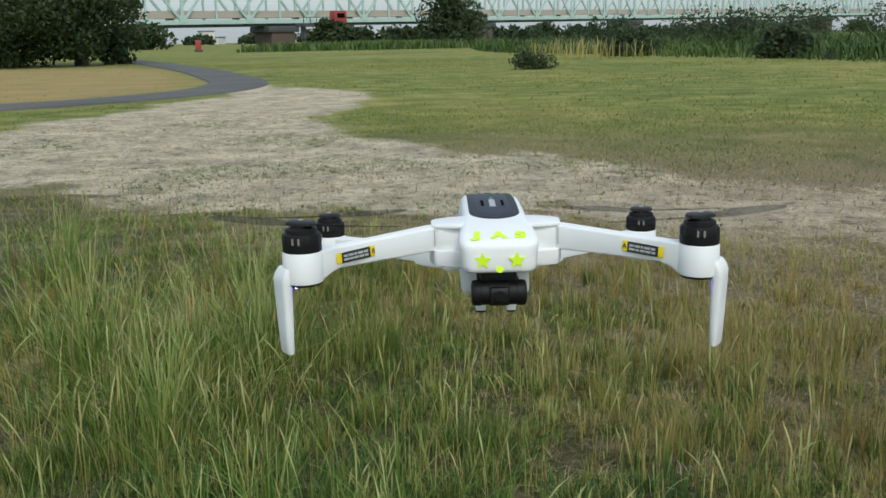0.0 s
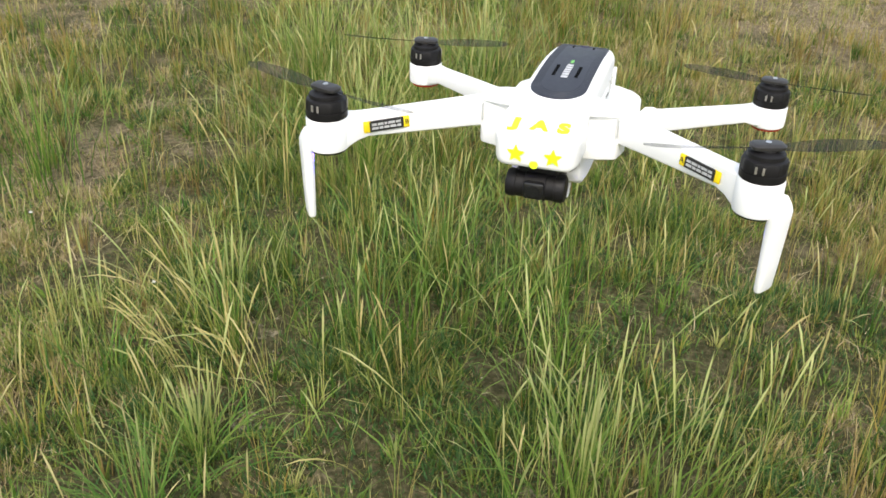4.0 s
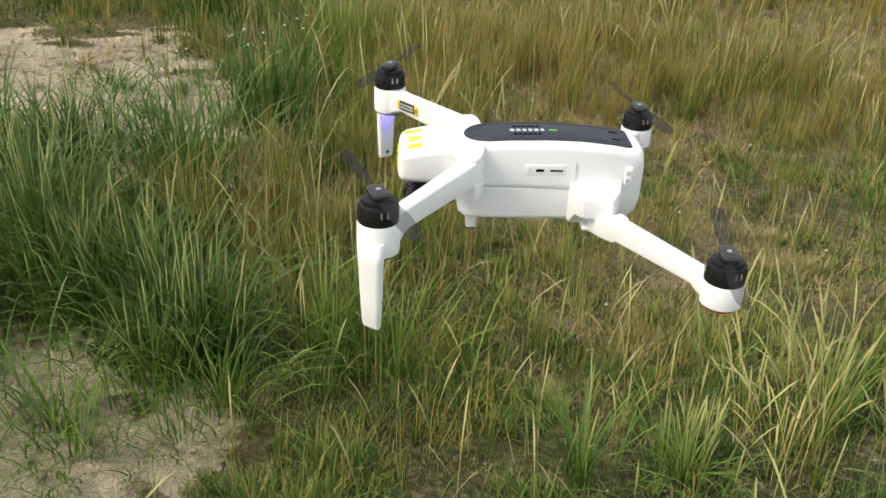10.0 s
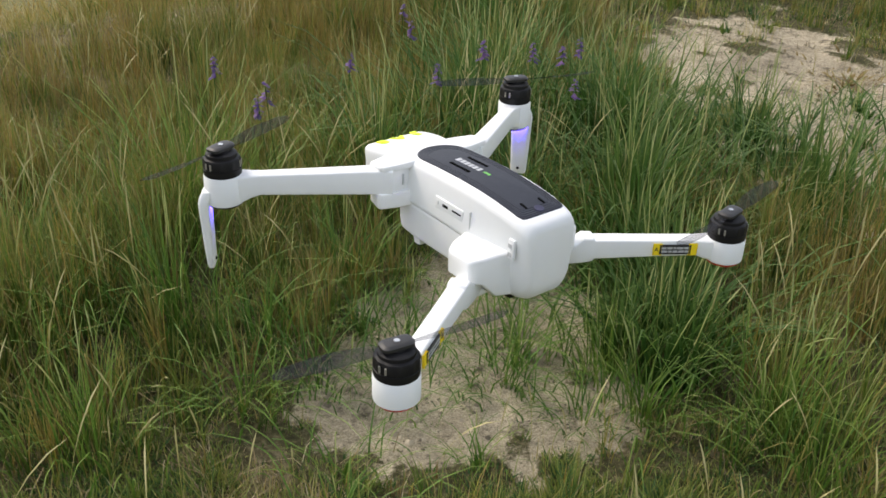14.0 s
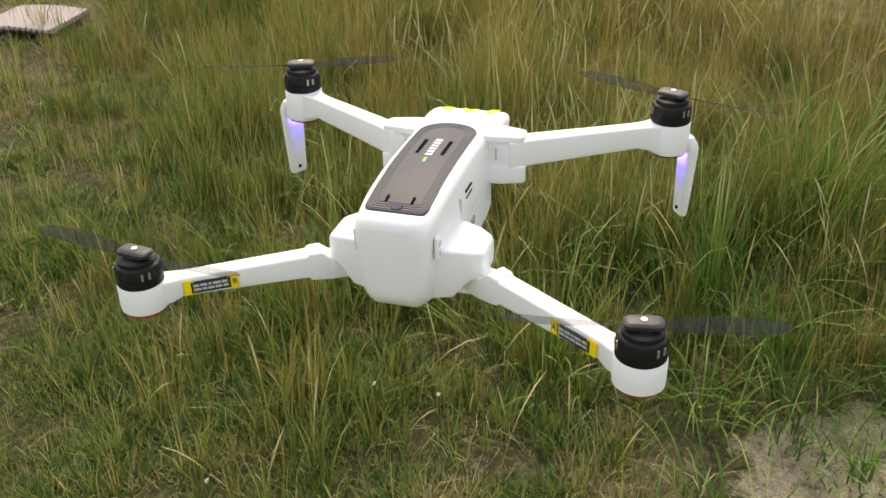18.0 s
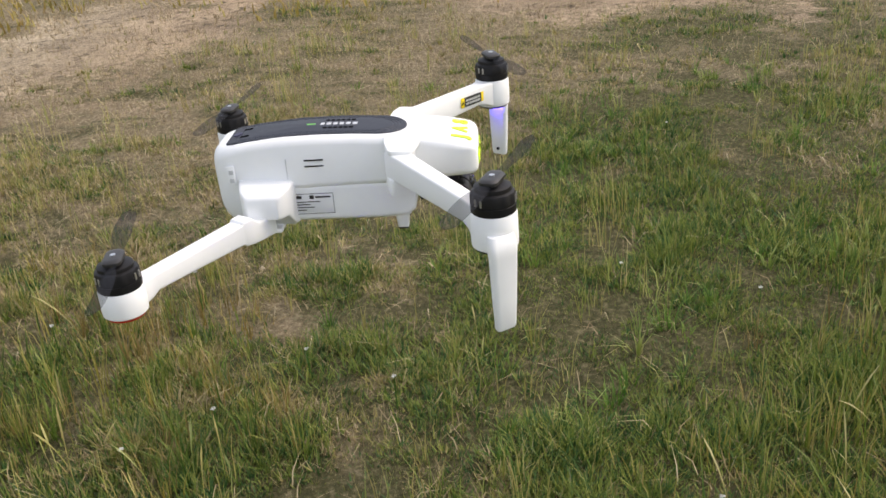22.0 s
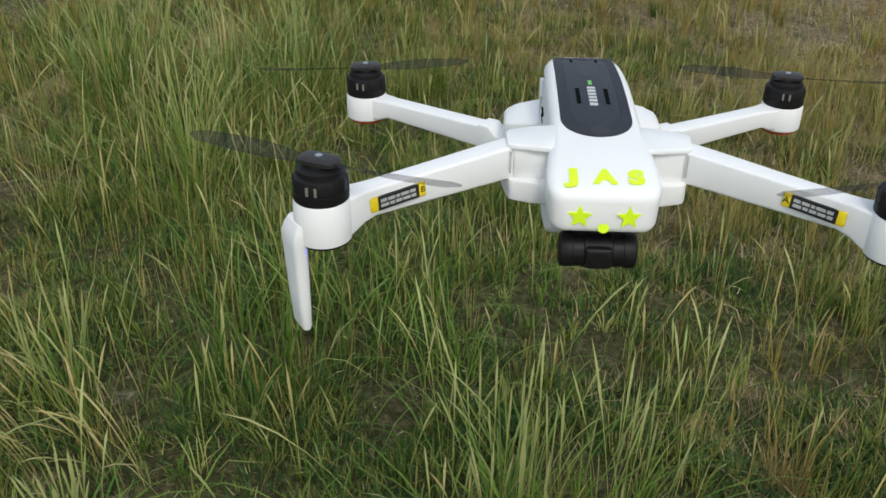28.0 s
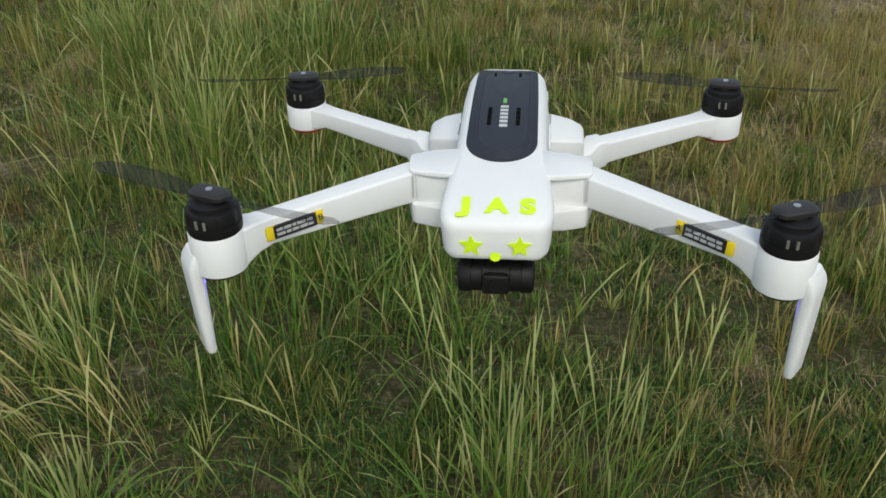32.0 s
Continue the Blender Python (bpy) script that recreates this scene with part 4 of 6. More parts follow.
    blades("pale_tussock_grass", x[pale], y[pale], h[pale] * 1.05, 0.0034, le[pale], M_PALE, "pale yellow-green blades in the tussocks", seg=5, face=f[pale], droop=0.7, tone=tone[pale])
    blades("broad_grass", x[broad], y[broad], h[broad], 0.0068, le[broad], M_BROAD, "dark broad-bladed grass round the sandy hollow", seg=5, face=f[broad], droop=1.1, tone=tone[broad])
    # withered plant on the upper sand
    n = 150
    a, q = rng.uniform(0, 2 * np.pi, n), np.abs(rng.normal(0, 0.11, n))
    blades("withered_plant", -2.85 + q * np.cos(a) * 1.6, -1.3 + q * np.sin(a), rng.uniform(0.02, 0.055, n), 0.010, rng.uniform(0.8, 1.6, n), M_RIPE, "withered dark plant lying on the sand", seg=3, face=a)


tufts()


def far_grass():
    x, y = scatter_disc(170000, 4.4, 15.0, -38, 38)
    p = (1 - 0.96 * smooth01(bare_at(x, y), 0.1, 0.6)) * (0.3 + 0.7 * np.clip(lumps(x, y, 0.8, 3) + 0.6, 0, 1)) * (1 - smooth01(np.hypot(x, y), 8.5, 15.0))
    x, y = keep(x, y, p)
    k = rng.uniform(0, 1, len(x)) < np.clip(0.55 + 0.5 * lumps(x, y, 0.5, 13), 0.1, 0.95)
    blades("field_grass", x[k], y[k], rng.uniform(0.02, 0.065, k.sum()), 0.010, rng.uniform(0.4, 1.3, k.sum()), M_TURFGREEN, "rough field grass beyond the dirt track", seg=1, droop=0.6)
    k = ~k
    blades("field_grass", x[k], y[k], rng.uniform(0.02, 0.065, k.sum()), 0.009, rng.uniform(0.4, 1.4, k.sum()), M_TURF, "half-dry field grass beyond the dirt track", seg=1, droop=0.6)
    x, y = scatter_disc(90000, 9.0, 45.0, -36, 36)
    p = (along_line(x, y, WAY) > 1.2) * (1 - 0.96 * smooth01(bare_at(x, y), 0.1, 0.6)) * (0.2 + 0.8 * np.clip(lumps(x, y, 2.5, 3) + 0.5, 0, 1)) * smooth01(np.hypot(x, y), 9.0, 15.0)
    p = p * (1 - 0.9 * tan_at(x, y))
    x, y = keep(x, y, p)
    k = rng.uniform(0, 1, len(x)) < np.clip(0.45 + 0.6 * lumps(x, y, 1.5, 12), 0.1, 0.9)
    blades("field_grass", x[k], y[k], rng.uniform(0.03, 0.07, k.sum()), 0.034, rng.uniform(0.6, 1.4, k.sum()), M_TURFGREEN, "yellow-green grass of the far meadow", seg=1, droop=0.6, tone=rng.uniform(0.5, 1.0, k.sum()))
    k = ~k
    blades("field_grass", x[k], y[k], rng.uniform(0.03, 0.07, k.sum()), 0.030, rng.uniform(0.6, 1.4, k.sum()), M_TURF, "half-dry grass of the far meadow", seg=1, droop=0.6, tone=rng.uniform(0.2, 0.8, k.sum()))
    # weeds standing singly on the worn track
    cx, cy = scatter_disc(14000, 4.0, 12.0, -20, 34)
    cx, cy = keep(cx, cy, smooth01(bare_at(cx, cy), 0.2, 0.6) * np.clip(0.25 + lumps(cx, cy, 0.5, 91), 0.05, 1))
    x, y, f, le, tone, idx = clump(cx, cy, rng.integers(5, 12, len(cx)), 0.03, 0.4, 1.3)
    blades("track_weed", x, y, rng.uniform(0.012, 0.04, len(x)), 0.011, le, M_BROAD, "small dark weeds scattered over the worn track", seg=1, face=f, tone=tone)
    # other ground that the camera looks down on
    x, y = scatter_disc(38000, 4.4, 8.0, 38, 322)
    x, y = keep(x, y, 1 - 0.96 * smooth01(bare_at(x, y), 0.1, 0.6))
    t = tall_at(x, y)
    blades("field_grass", x, y, rng.uniform(0.5, 1.0, len(x)) * (0.10 + 0.34 * t), 0.010, rng.uniform(0.2, 0.9, len(x)), M_STRAW, "dry meadow grass further off", seg=2)


far_grass()


def pebbles():
    """Small stones lying on the bare sand and the track."""
    x, y = scatter_disc(40000, 0.2, 5.0)
    x, y = keep(x, y, smooth01(bare_at(x, y), 0.3, 0.9) * 0.9 + 0.02 + 0.22 * np.clip(dry_at(x, y) - 0.3, 0, 1) * (tall_at(x, y) < 0.5))
    xs, ys = scatter(52000, -1.3, 0.1, -1.3, 0.7)
    xs, ys = keep(xs, ys, smooth01(bare_at(xs, ys), 0.35, 0.8))
    xt, yt = scatter(42000, -3.6, -1.6, -2.2, -0.4)
    xt, yt = keep(xt, yt, smooth01(bare_at(xt, yt), 0.35, 0.8))
    dx, dy = [], []
    for cx, cy, rx, ry in DUST:
        n = int(7000 * rx * ry * 4)
        dx.append(cx + rng.normal(0, rx * 0.7, n))
        dy.append(cy + rng.normal(0, ry * 0.7, n))
    dx, dy = np.concatenate(dx), np.concatenate(dy)
    x, y = np.concatenate([x, xs, xt, dx]), np.concatenate([y, ys, yt, dy])
    x2, y2 = scatter_disc(22000, 5.0, 14.0, -25, 30)
    x2, y2 = keep(x2, y2, smooth01(bare_at(x2, y2), 0.35, 0.9))
    small = np.concatenate([np.ones(len(x) - len(dx)), np.full(len(dx), 0.6)])
    size = np.concatenate([(rng.gamma(1.3, 0.0012, len(x)) + 0.0014) * small, rng.gamma(1.6, 0.003, len(x2)) + 0.003])
    x, y = np.concatenate([x, x2]), np.concatenate([y, y2])
    n = len(x)
    base = np.array([(1, 0, 0), (0.2, 0.95, 0), (-0.9, 0.4, 0), (-0.5, -0.85, 0), (0.6, -0.8, 0), (0.1, 0.1, 0.7)], float)
    tri = [(0, 1, 5), (1, 2, 5), (2, 3, 5), (3, 4, 5), (4, 0, 5)]
    a = rng.uniform(0, 6.28, n)
    V = np.repeat(base[None], n, 0) * rng.uniform(0.6, 1.2, (n, 6, 1)) * size[:, None, None]
    c, s = np.cos(a)[:, None], np.sin(a)[:, None]
    X = V[..., 0] * c - V[..., 1] * s + x[:, None]
    Y = V[..., 0] * s + V[..., 1] * c + y[:, None]
    Z = V[..., 2] + height_at(x, y)[:, None] - 0.001
    P = np.stack([X, Y, Z], 2).reshape(-1, 3)
    F = (np.array(tri)[None] + (np.arange(n) * 6)[:, None, None]).reshape(-1, 3)
    me = bpy.data.meshes.new("gravel")
    me.from_pydata(P.tolist(), [], F.tolist())
    me.materials.append(M_STONE)
    ob = new("gravel", me)
    tagged(ob, "pale gravel and small stones on the bare sand", "gravel", kind="stuff")


pebbles()


# ---- the drone: nose towards -y, hovering ----
HOVER = 0.84
drone = new("drone")
drone.location = (0, 0, HOVER)
tagged(drone, "white folding camera drone hovering with lime stickers on its nose", "drone")


def shell_ring(y, hw, zt, zb, r, draft, keel=0.0):
    """Cross-section of the body: narrower towards the top, and by keel towards the bottom."""
    hh = (zt - zb) / 2
    out = []
    for px, pz in round_rect(hw, hh, r, 6):
        k = (pz + hh) / (2 * hh)
        out.append((px * (1 - draft * k * k - keel * max(0.0, 1 - k * 1.6) ** 1.4), y, zb + hh + pz))
    return out


def make_body():
    bm = bmesh.new()
    rows = [(-0.0841, 0.0186, -0.0148, -0.0278, 0.004, -0.03), (-0.0836, 0.0210, -0.0124, -0.0298, 0.004, -0.05), (-0.0820, 0.0236, -0.0103, -0.0310, 0.0045, -0.06),
            (-0.0787, 0.0254, -0.0086, -0.0316, 0.005, -0.07), (-0.0730, 0.0265, -0.0072, -0.0320, 0.0055, -0.07), (-0.0643, 0.0267, -0.0052, -0.0324, 0.006, -0.05),
            (-0.052, 0.0268, -0.0031, -0.0330, 0.006, 0.01), (-0.038, 0.0268, -0.0021, -0.0345, 0.006, 0.08), (-0.022, 0.0268, -0.0009, -0.0356, 0.006, 0.12),
            (0.0, 0.0270, 0.0006, -0.0356, 0.006, 0.15), (0.025, 0.0272, 0.0012, -0.0360, 0.006, 0.16), (0.046, 0.0272, 0.0008, -0.0370, 0.006, 0.16),
            (0.054, 0.0272, 0.0002, -0.0480, 0.006, 0.16, 0.05), (0.062, 0.0270, -0.0006, -0.0590, 0.006, 0.15, 0.18), (0.074, 0.0263, -0.0019, -0.0625, 0.006, 0.14, 0.26),
            (0.084, 0.0255, -0.0034, -0.0630, 0.007, 0.13, 0.30), (0.0910, 0.0240, -0.0044, -0.0615, 0.008, 0.12, 0.32), (0.0948, 0.0222, -0.0056, -0.0580, 0.009, 0.10, 0.30), (0.0968, 0.0200, -0.0078, -0.0535, 0.009, 0.07, 0.26), (0.0976, 0.0176, -0.0115, -0.0490, 0.009, 0.05, 0.22)]
    loft(bm, [shell_ring(*r) for r in rows])
    body = part("body", bm, M_WHITE, drone)
    # belly with the battery bay
    bm = bmesh.new()
    rings = []
    for y, hw, zb in ((-0.0405, 0.0190, -0.0500), (-0.039, 0.0222, -0.0560), (-0.034, 0.0246, -0.0595), (-0.02, 0.0257, -0.0600), (0.02, 0.0260, -0.0596), (0.052, 0.0262, -0.0590), (0.060, 0.0262, -0.0585)):
        rings.append(shell_ring(y, hw, -0.032, zb, 0.004, 0.0))
    loft(bm, rings)
    belly = part("belly", bm, M_WHITE2, drone, "white lower shell with the battery bay")
    # shadow gap between shell and belly, door seams on both sides
    for s in (-1, 1):
        part("seam", box(s * 0.0259 - 0.0007, s * 0.0259 + 0.0007, 0.0459, 0.0463, -0.0350, -0.0130), M_SEAM, body)
    # ribbed clip buttons at the tail
    for s in (-1, 1):
        clip = part("side_clip", box(s * 0.0236 - 0.0012, s * 0.0236 + 0.0012, 0.0828, 0.0885, -0.0305, -0.0165, 0.0008), M_WHITE, body)
        for k in (0, 1):
            part("slot", box(s * 0.0249 - 0.0002, s * 0.0249 + 0.0002, 0.0835, 0.0865, -0.0225 - k * 0.006, -0.0195 - k * 0.006), M_SEAM, clip)
    return body, belly


body, belly = make_body()


def top_z(y):
    """Height of the body's ridge along its length."""
    ys = (-0.0643, -0.052, -0.038, -0.022, 0.0, 0.025, 0.046, 0.062, 0.074, 0.084, 0.091)
    zs = (-0.0052, -0.0031, -0.0021, -0.0009, 0.0006, 0.0012, 0.0008, -0.0006, -0.0019, -0.0034, -0.0044)
    return float(np.interp(y, ys, zs))


def make_panel():
    bm = bmesh.new()
    c = (0.0, 0.030)
    outline = []
    n = 20
    for i in range(n + 1):
        q = math.cos(i / n * math.pi / 2)
        outline.append((0.0188 * (1 - q ** 2.3) ** 0.5, -0.0150 - 0.0210 * q))
    outline += [(0.0188, 0.01), (0.0187, 0.04), (0.0184, 0.07), (0.0181, 0.083), (0.0170, 0.0868), (0.0146, 0.0880)]
    full = outline + [(-x, y) for x, y in reversed(outline) if x > 1e-6]
    rings = []
    lips = [(1.0, -0.0012), (1.0, 0.0004), (0.985, 0.0008), (0.94, 0.0008), (0.934, 0.00055), (0.922, 0.00055), (0.916, 0.0008), (0.87, 0.0008), (0.864, 0.00055), (0.852, 0.00055), (0.846, 0.0008), (0.80, 0.0008), (0.794, 0.00055), (0.782, 0.00055), (0.776, 0.0008), (0.73, 0.0008), (0.724, 0.00055), (0.712, 0.00055), (0.706, 0.0008), (0.64, 0.0009), (0.52, 0.00095), (0.42, 0.001), (0.32, 0.00105), (0.22, 0.0011), (0.12, 0.0012), (0.02, 0.0012)]
    for k, dz in lips:
        ring = []
        for x, y in full:
            yy = c[1] + (y - c[1]) * (k * 0.5 + 0.5 if k > 0.6 else k * 1.33)
            xx = x * k
            ring.append((xx, yy, top_z(yy) + dz - 0.0001))
        rings.append(ring)
    loft(bm, rings)
    panel = part("top_panel", bm, M_PLATE, drone, "charcoal ribbed top panel")
    z = lambda y: top_z(y) + 0.0012
    # vents
    for s in (-1, 1):
        for k in range(6):
            y = 0.0005 + k * 0.0036
            part("vent_slot", box(s * 0.0078 - 0.0011, s * 0.0078 + 0.0011, y, y + 0.0026, z(y) - 0.0006, z(y) + 0.0001), M_SLOT, panel)
        part("vent_slot", box(-0.0007, 0.0007, -0.003, 0.003, -0.0008, 0.0001, m=pose(s * 0.0075, 0.0765, z(0.0765), -11)), M_SLOT, panel)
    # printed marks, drawn as plain bars
    for y0, y1 in ((-0.0020, 0.0020), (0.0028, 0.0066), (0.0074, 0.0110), (0.0118, 0.0154), (0.0162, 0.0200), (0.0208, 0.0242)):
        part("printed_mark", box(-0.0022, 0.0022, y0 + 0.0003, y1 - 0.0005, z(y0) - 0.0004, z(y0) + 0.00012), M_PRINTWHITE, panel, "white printed bar")
    part("printed_mark", box(-0.0010, 0.0010, 0.0272, 0.0335, z(0.03) - 0.0004, z(0.03) + 0.00012), M_PRINTGREEN, panel, "green printed bar")
    bt = turned([(0.0034, -0.001), (0.0034, 0.0), (0.0030, 0.0003), (0.0008, 0.0002)], 24)
    bmesh.ops.transform(bt, matrix=pose(0, 0.0828, z(0.0828) - 0.0001, -12), verts=bt.verts)
    part("power_button", bt, M_BUTTON, panel, "round grey-blue power button")


make_panel()


def star_points(r):
    return [(r * (1 if i % 2 == 0 else 0.45) * math.sin(i * math.pi / 5), r * (1 if i % 2 == 0 else 0.45) * math.cos(i * math.pi / 5)) for i in range(10)]


def flat_shape(points, depth):
    bm = bmesh.new()
    loft(bm, [[(x, y, 0) for x, y in points], [(x, y, depth) for x, y in points]])
    return bm


def make_nose_stickers():
    for s in (-1, 1):
        ob = part("star_sticker", flat_shape(star_points(0.0062), 0.0006), M_LIME, drone, "lime green star sticker", smooth=False)
        ob.matrix_local = pose(s * 0.0117, -0.0844, -0.0219, 90, 0, s * 5)
    pts = [(0.0028 * math.cos(i * math.pi / 8), 0.0025 * math.sin(i * math.pi / 8)) for i in range(16)]
    ob = part("dot_sticker", flat_shape(pts, 0.0006), M_LIME, drone, "lime green round sticker", smooth=False)
    ob.matrix_local = pose(0, -0.0839, -0.0281, 80, 0, 0)
    for ch, x, wide in (("J", -0.0150, 1.55), ("A", 0.0, 1.15), ("S", 0.0150, 1.25)):
        text_mesh("letter_sticker", ch, 0.0125, pose(x, -0.0725, -0.0066, 12, 0, 0) @ Matrix.Diagonal((wide, 1.12, 1.0, 1.0)), M_LIME, drone, bold=0.0007, depth=0.0002)


make_nose_stickers()


def make_gimbal():
    g = part("camera_gimbal", box(-0.013, 0.013, -0.074, -0.044, -0.0425, -0.0300, 0.003), M_BLACK, drone, "black gimbal camera under the nose")
    slide = Matrix.Translation((0, 0.004, -0.0022))
    bm = bmesh.new()
    prof = [(0.0066, -0.0194), (0.0083, -0.0188), (0.0091, -0.0172), (0.0091, -0.0128), (0.0086, -0.0125), (0.0086, -0.0072), (0.0093, -0.0067), (0.0093, 0.0067), (0.0086, 0.0072), (0.0086, 0.0125), (0.0091, 0.0128), (0.0091, 0.0172), (0.0083, 0.0188), (0.0066, 0.0194)]
    rings = [[(z, -0.0735 + r * math.cos(2 * math.pi * i / 28), -0.0462 + r * math.sin(2 * math.pi * i / 28)) for i in range(28)] for r, z in prof]
    loft(bm, rings)
    part("camera_barrel", bm, M_BLACK, g)
    part("camera_housing", box(-0.0068, 0.0068, -0.0840, -0.066, -0.0522, -0.0402, 0.002), M_GLOSS, g)
    bm = bmesh.new()
    tube(bm, (0, -0.0834, -0.0462), (0, -0.0850, -0.0462), 0.0042, 0.0038, 20)
    part("lens", bm, M_GLOSS, g, "glossy camera lens")
    for s in (-1, 1):
        part("gimbal_arm", box(s * 0.0125 - 0.0022, s * 0.0125 + 0.0022, -0.068, -0.046, -0.050, -0.038, 0.001), M_BLACK, g)
    for ob in [g, *g.children]:
        ob.data.transform(slide)
    for s in (-1, 1):
        bm = bmesh.new()
        rings = []
        for z, a, b in ((-0.056, 0.0052, 0.0062), (-0.065, 0.0042, 0.0046), (-0.0722, 0.0036, 0.0038)):
            rings.append([(s * 0.0112 + px, -0.0285 + py, z) for px, py in round_rect(a, b, 0.0015, 3)])
        loft(bm, rings)
        peg = part("belly_foot", bm, M_WHITE2, drone)
        part("rubber_pad", box(s * 0.0112 - 0.0032, s * 0.0112 + 0.0032, -0.0318, -0.0252, -0.0738, -0.0720, 0.0006), M_BLACK, peg)
        part("rear_sensor", box(s * 0.012 - 0.004, s * 0.012 + 0.004, 0.070, 0.078, -0.0665, -0.0625, 0.001), M_BLACK, belly)


make_gimbal()


def make_ports():
    bay = part("port_cover", box(0.0245, 0.0263, 0.0085, 0.0385, -0.0255, -0.0155, 0.0004), M_WHITE, body, "recessed port cover")
    part("port", box(0.0260, 0.0265, 0.0165, 0.0225, -0.0206, -0.0184, 0.0002), M_SLOT, bay)
    part("port", box(0.0260, 0.0265, 0.0270, 0.0365, -0.0202, -0.0188, 0.0002), M_SLOT, bay)
    part("port", box(0.0260, 0.0265, 0.0115, 0.0123, -0.0208, -0.0182), M_SEAM, bay)
    for k in (0, 1):
        part("vent_line", box(-0.0262, -0.0252, 0.0205, 0.0335, -0.0150 - k * 0.0042, -0.0142 - k * 0.0042), M_SLOT, body)
    tag = part("type_label", box(-0.02645, -0.0255, 0.0165, 0.0485, -0.0535, -0.0385, 0.0002), M_PAPER, belly, "white type label with illegible small print")
    for y0, y1, z, hgt in ((0.0385, 0.047, -0.0410, 0.0022), (0.0185, 0.029, -0.0412, 0.0012), (0.030, 0.033, -0.0411, 0.0026), (0.0260, 0.047, -0.0445, 0.0006), (0.0330, 0.047, -0.0465, 0.0006), (0.0300, 0.047, -0.0485, 0.0006), (0.0360, 0.047, -0.0505, 0.0006)):
        part("print_bar", box(-0.0267, -0.0262, y0, y1, z - hgt / 2, z + hgt / 2), M_LABELBLACK, tag)
    for a in ((0.0165, 0.0485, -0.0388, -0.0385), (0.0165, 0.0485, -0.0535, -0.0532), (0.0165, 0.0168, -0.0535, -0.0385), (0.0482, 0.0485, -0.0535, -0.0385)):
        part("print_bar", box(-0.0266, -0.0262, *a), M_LABELBLACK, tag)


make_ports()


def make_propeller(parent, x, y, z, turn, spin):
    """Two-bladed folding propeller at rest on its hub; top of the hub at z."""
    hub = part("propeller_hub", turned([(0.0108, z - 0.0082), (0.0106, z - 0.0056), (0.0096, z - 0.0050), (0.0056, z - 0.0042), (0.0050, z - 0.0024)], 28, x, y), M_BLACK, parent)
    bm = bmesh.new()
    rings = []
    for grow, zz in ((-0.0010, -0.0034), (0.0, -0.0030), (0.0, -0.0012), (-0.0010, -0.0003), (-0.0028, 0.0)):
        rings.append([(px, py, zz) for px, py in round_rect(0.0098 + grow, 0.0056 + grow, 0.0036, 5)])
    loft(bm, rings)
    bmesh.ops.transform(bm, matrix=pose(x, y, z, 0, 0, turn), verts=bm.verts)
    part("blade_clamp", bm, M_CLAMP, hub, "flat grey clamp holding both blades")
    part("screw", turned([(0.0017, z - 0.0005), (0.0017, z + 0.0005), (0.0006, z + 0.0005)], 12, x, y), M_CHROME, hub)
    for k in (0, 1):
        bm = bmesh.new()
        n = 12
        rows = []
        for i in range(n + 1):
            s = i / n
            u = 0.006 + s * 0.064
            chord = 0.0045 + 0.0085 * math.sin(min(1.0, s * 1.5) * math.pi / 2) * (1 - 0.55 * s ** 2)
            if i == n:
                chord = 0.0025
            pitch = radians(22 - 14 * s)
            ring = []
            for w, t in ((-0.5, 0.0), (-0.15, 0.0006), (0.25, 0.0006), (0.5, 0.0), (0.25, -0.0002), (-0.15, -0.0002)):
                v = chord * w + 0.0015 * math.sin(s * 3)
                ring.append((u, spin * v * math.cos(pitch), v * math.sin(pitch) + t + 0.002 * s * s))
            rows.append(ring)
        loft(bm, rows)
        m = pose(x, y, z - 0.0032, 0, 0, turn + 180 * k)
        bmesh.ops.transform(bm, matrix=m, verts=bm.verts)
        part("blade", bm, M_BLADE, hub, "thin black propeller blade, see-through like a spinning one")


def arm_sticker(parent, m, mirrored, letter):
    """Warning label on an arm: black field with two bars, yellow ends. Lies in the local xz plane, facing -y."""
    lab = part("warning_label", box(-0.0125, 0.0125, -0.0004, 0.0004, -0.0036, 0.0036, m=m), M_LABELBLACK, parent, "black warning label with yellow ends")
    for s in (-1, 1):
        part("yellow_end", box(s * 0.0125 - 0.0026, s * 0.0125 + 0.0026, -0.0006, 0.0003, -0.0038, 0.0038, 0.0006, m=m), M_YELLOW, lab)
    part("inner_field", box(-0.0112, 0.0112, -0.0008, 0.0002, -0.0036, 0.0036, m=m), M_LABELBLACK, lab)
    for z, words in ((0.0013, (0.0032, 0.0038, 0.0018, 0.0044, 0.0030)), (-0.0013, (0.0042, 0.0024, 0.0034, 0.0038, 0.0026))):
        x = -0.0098
        for w in words:
            part("print_bar", box(x, x + w, -0.0010, 0.0002, z - 0.0008, z + 0.0008, m=m), M_LABELGREY, lab)
            x += w + 0.0007
    text_mesh("letter", letter, 0.0048, m @ pose(-0.0134 if mirrored else 0.0134, -0.0008, 0, 90, 0, 0), M_LABELBLACK, lab, depth=0.0001)


def arm_loft(a, b, sections):
    """An arm from a to b (plan points): sections of (share, half-width, z_top, z_bottom, sideways)."""
    a, b = Vector((*a, 0)), Vector((*b, 0))
    d = (b - a).normalized()
    n = Vector((-d.y, d.x, 0))
    bm = bmesh.new()
    rings = []
    for s, hw, zt, zb in sections:
        p = a + (b - a) * s
        rings.append([p + n * u + Vector((0, 0, (zt + zb) / 2 + w)) for u, w in round_rect(hw, (zt - zb) / 2, 0.0014, 3)])
    return loft(bm, rings)


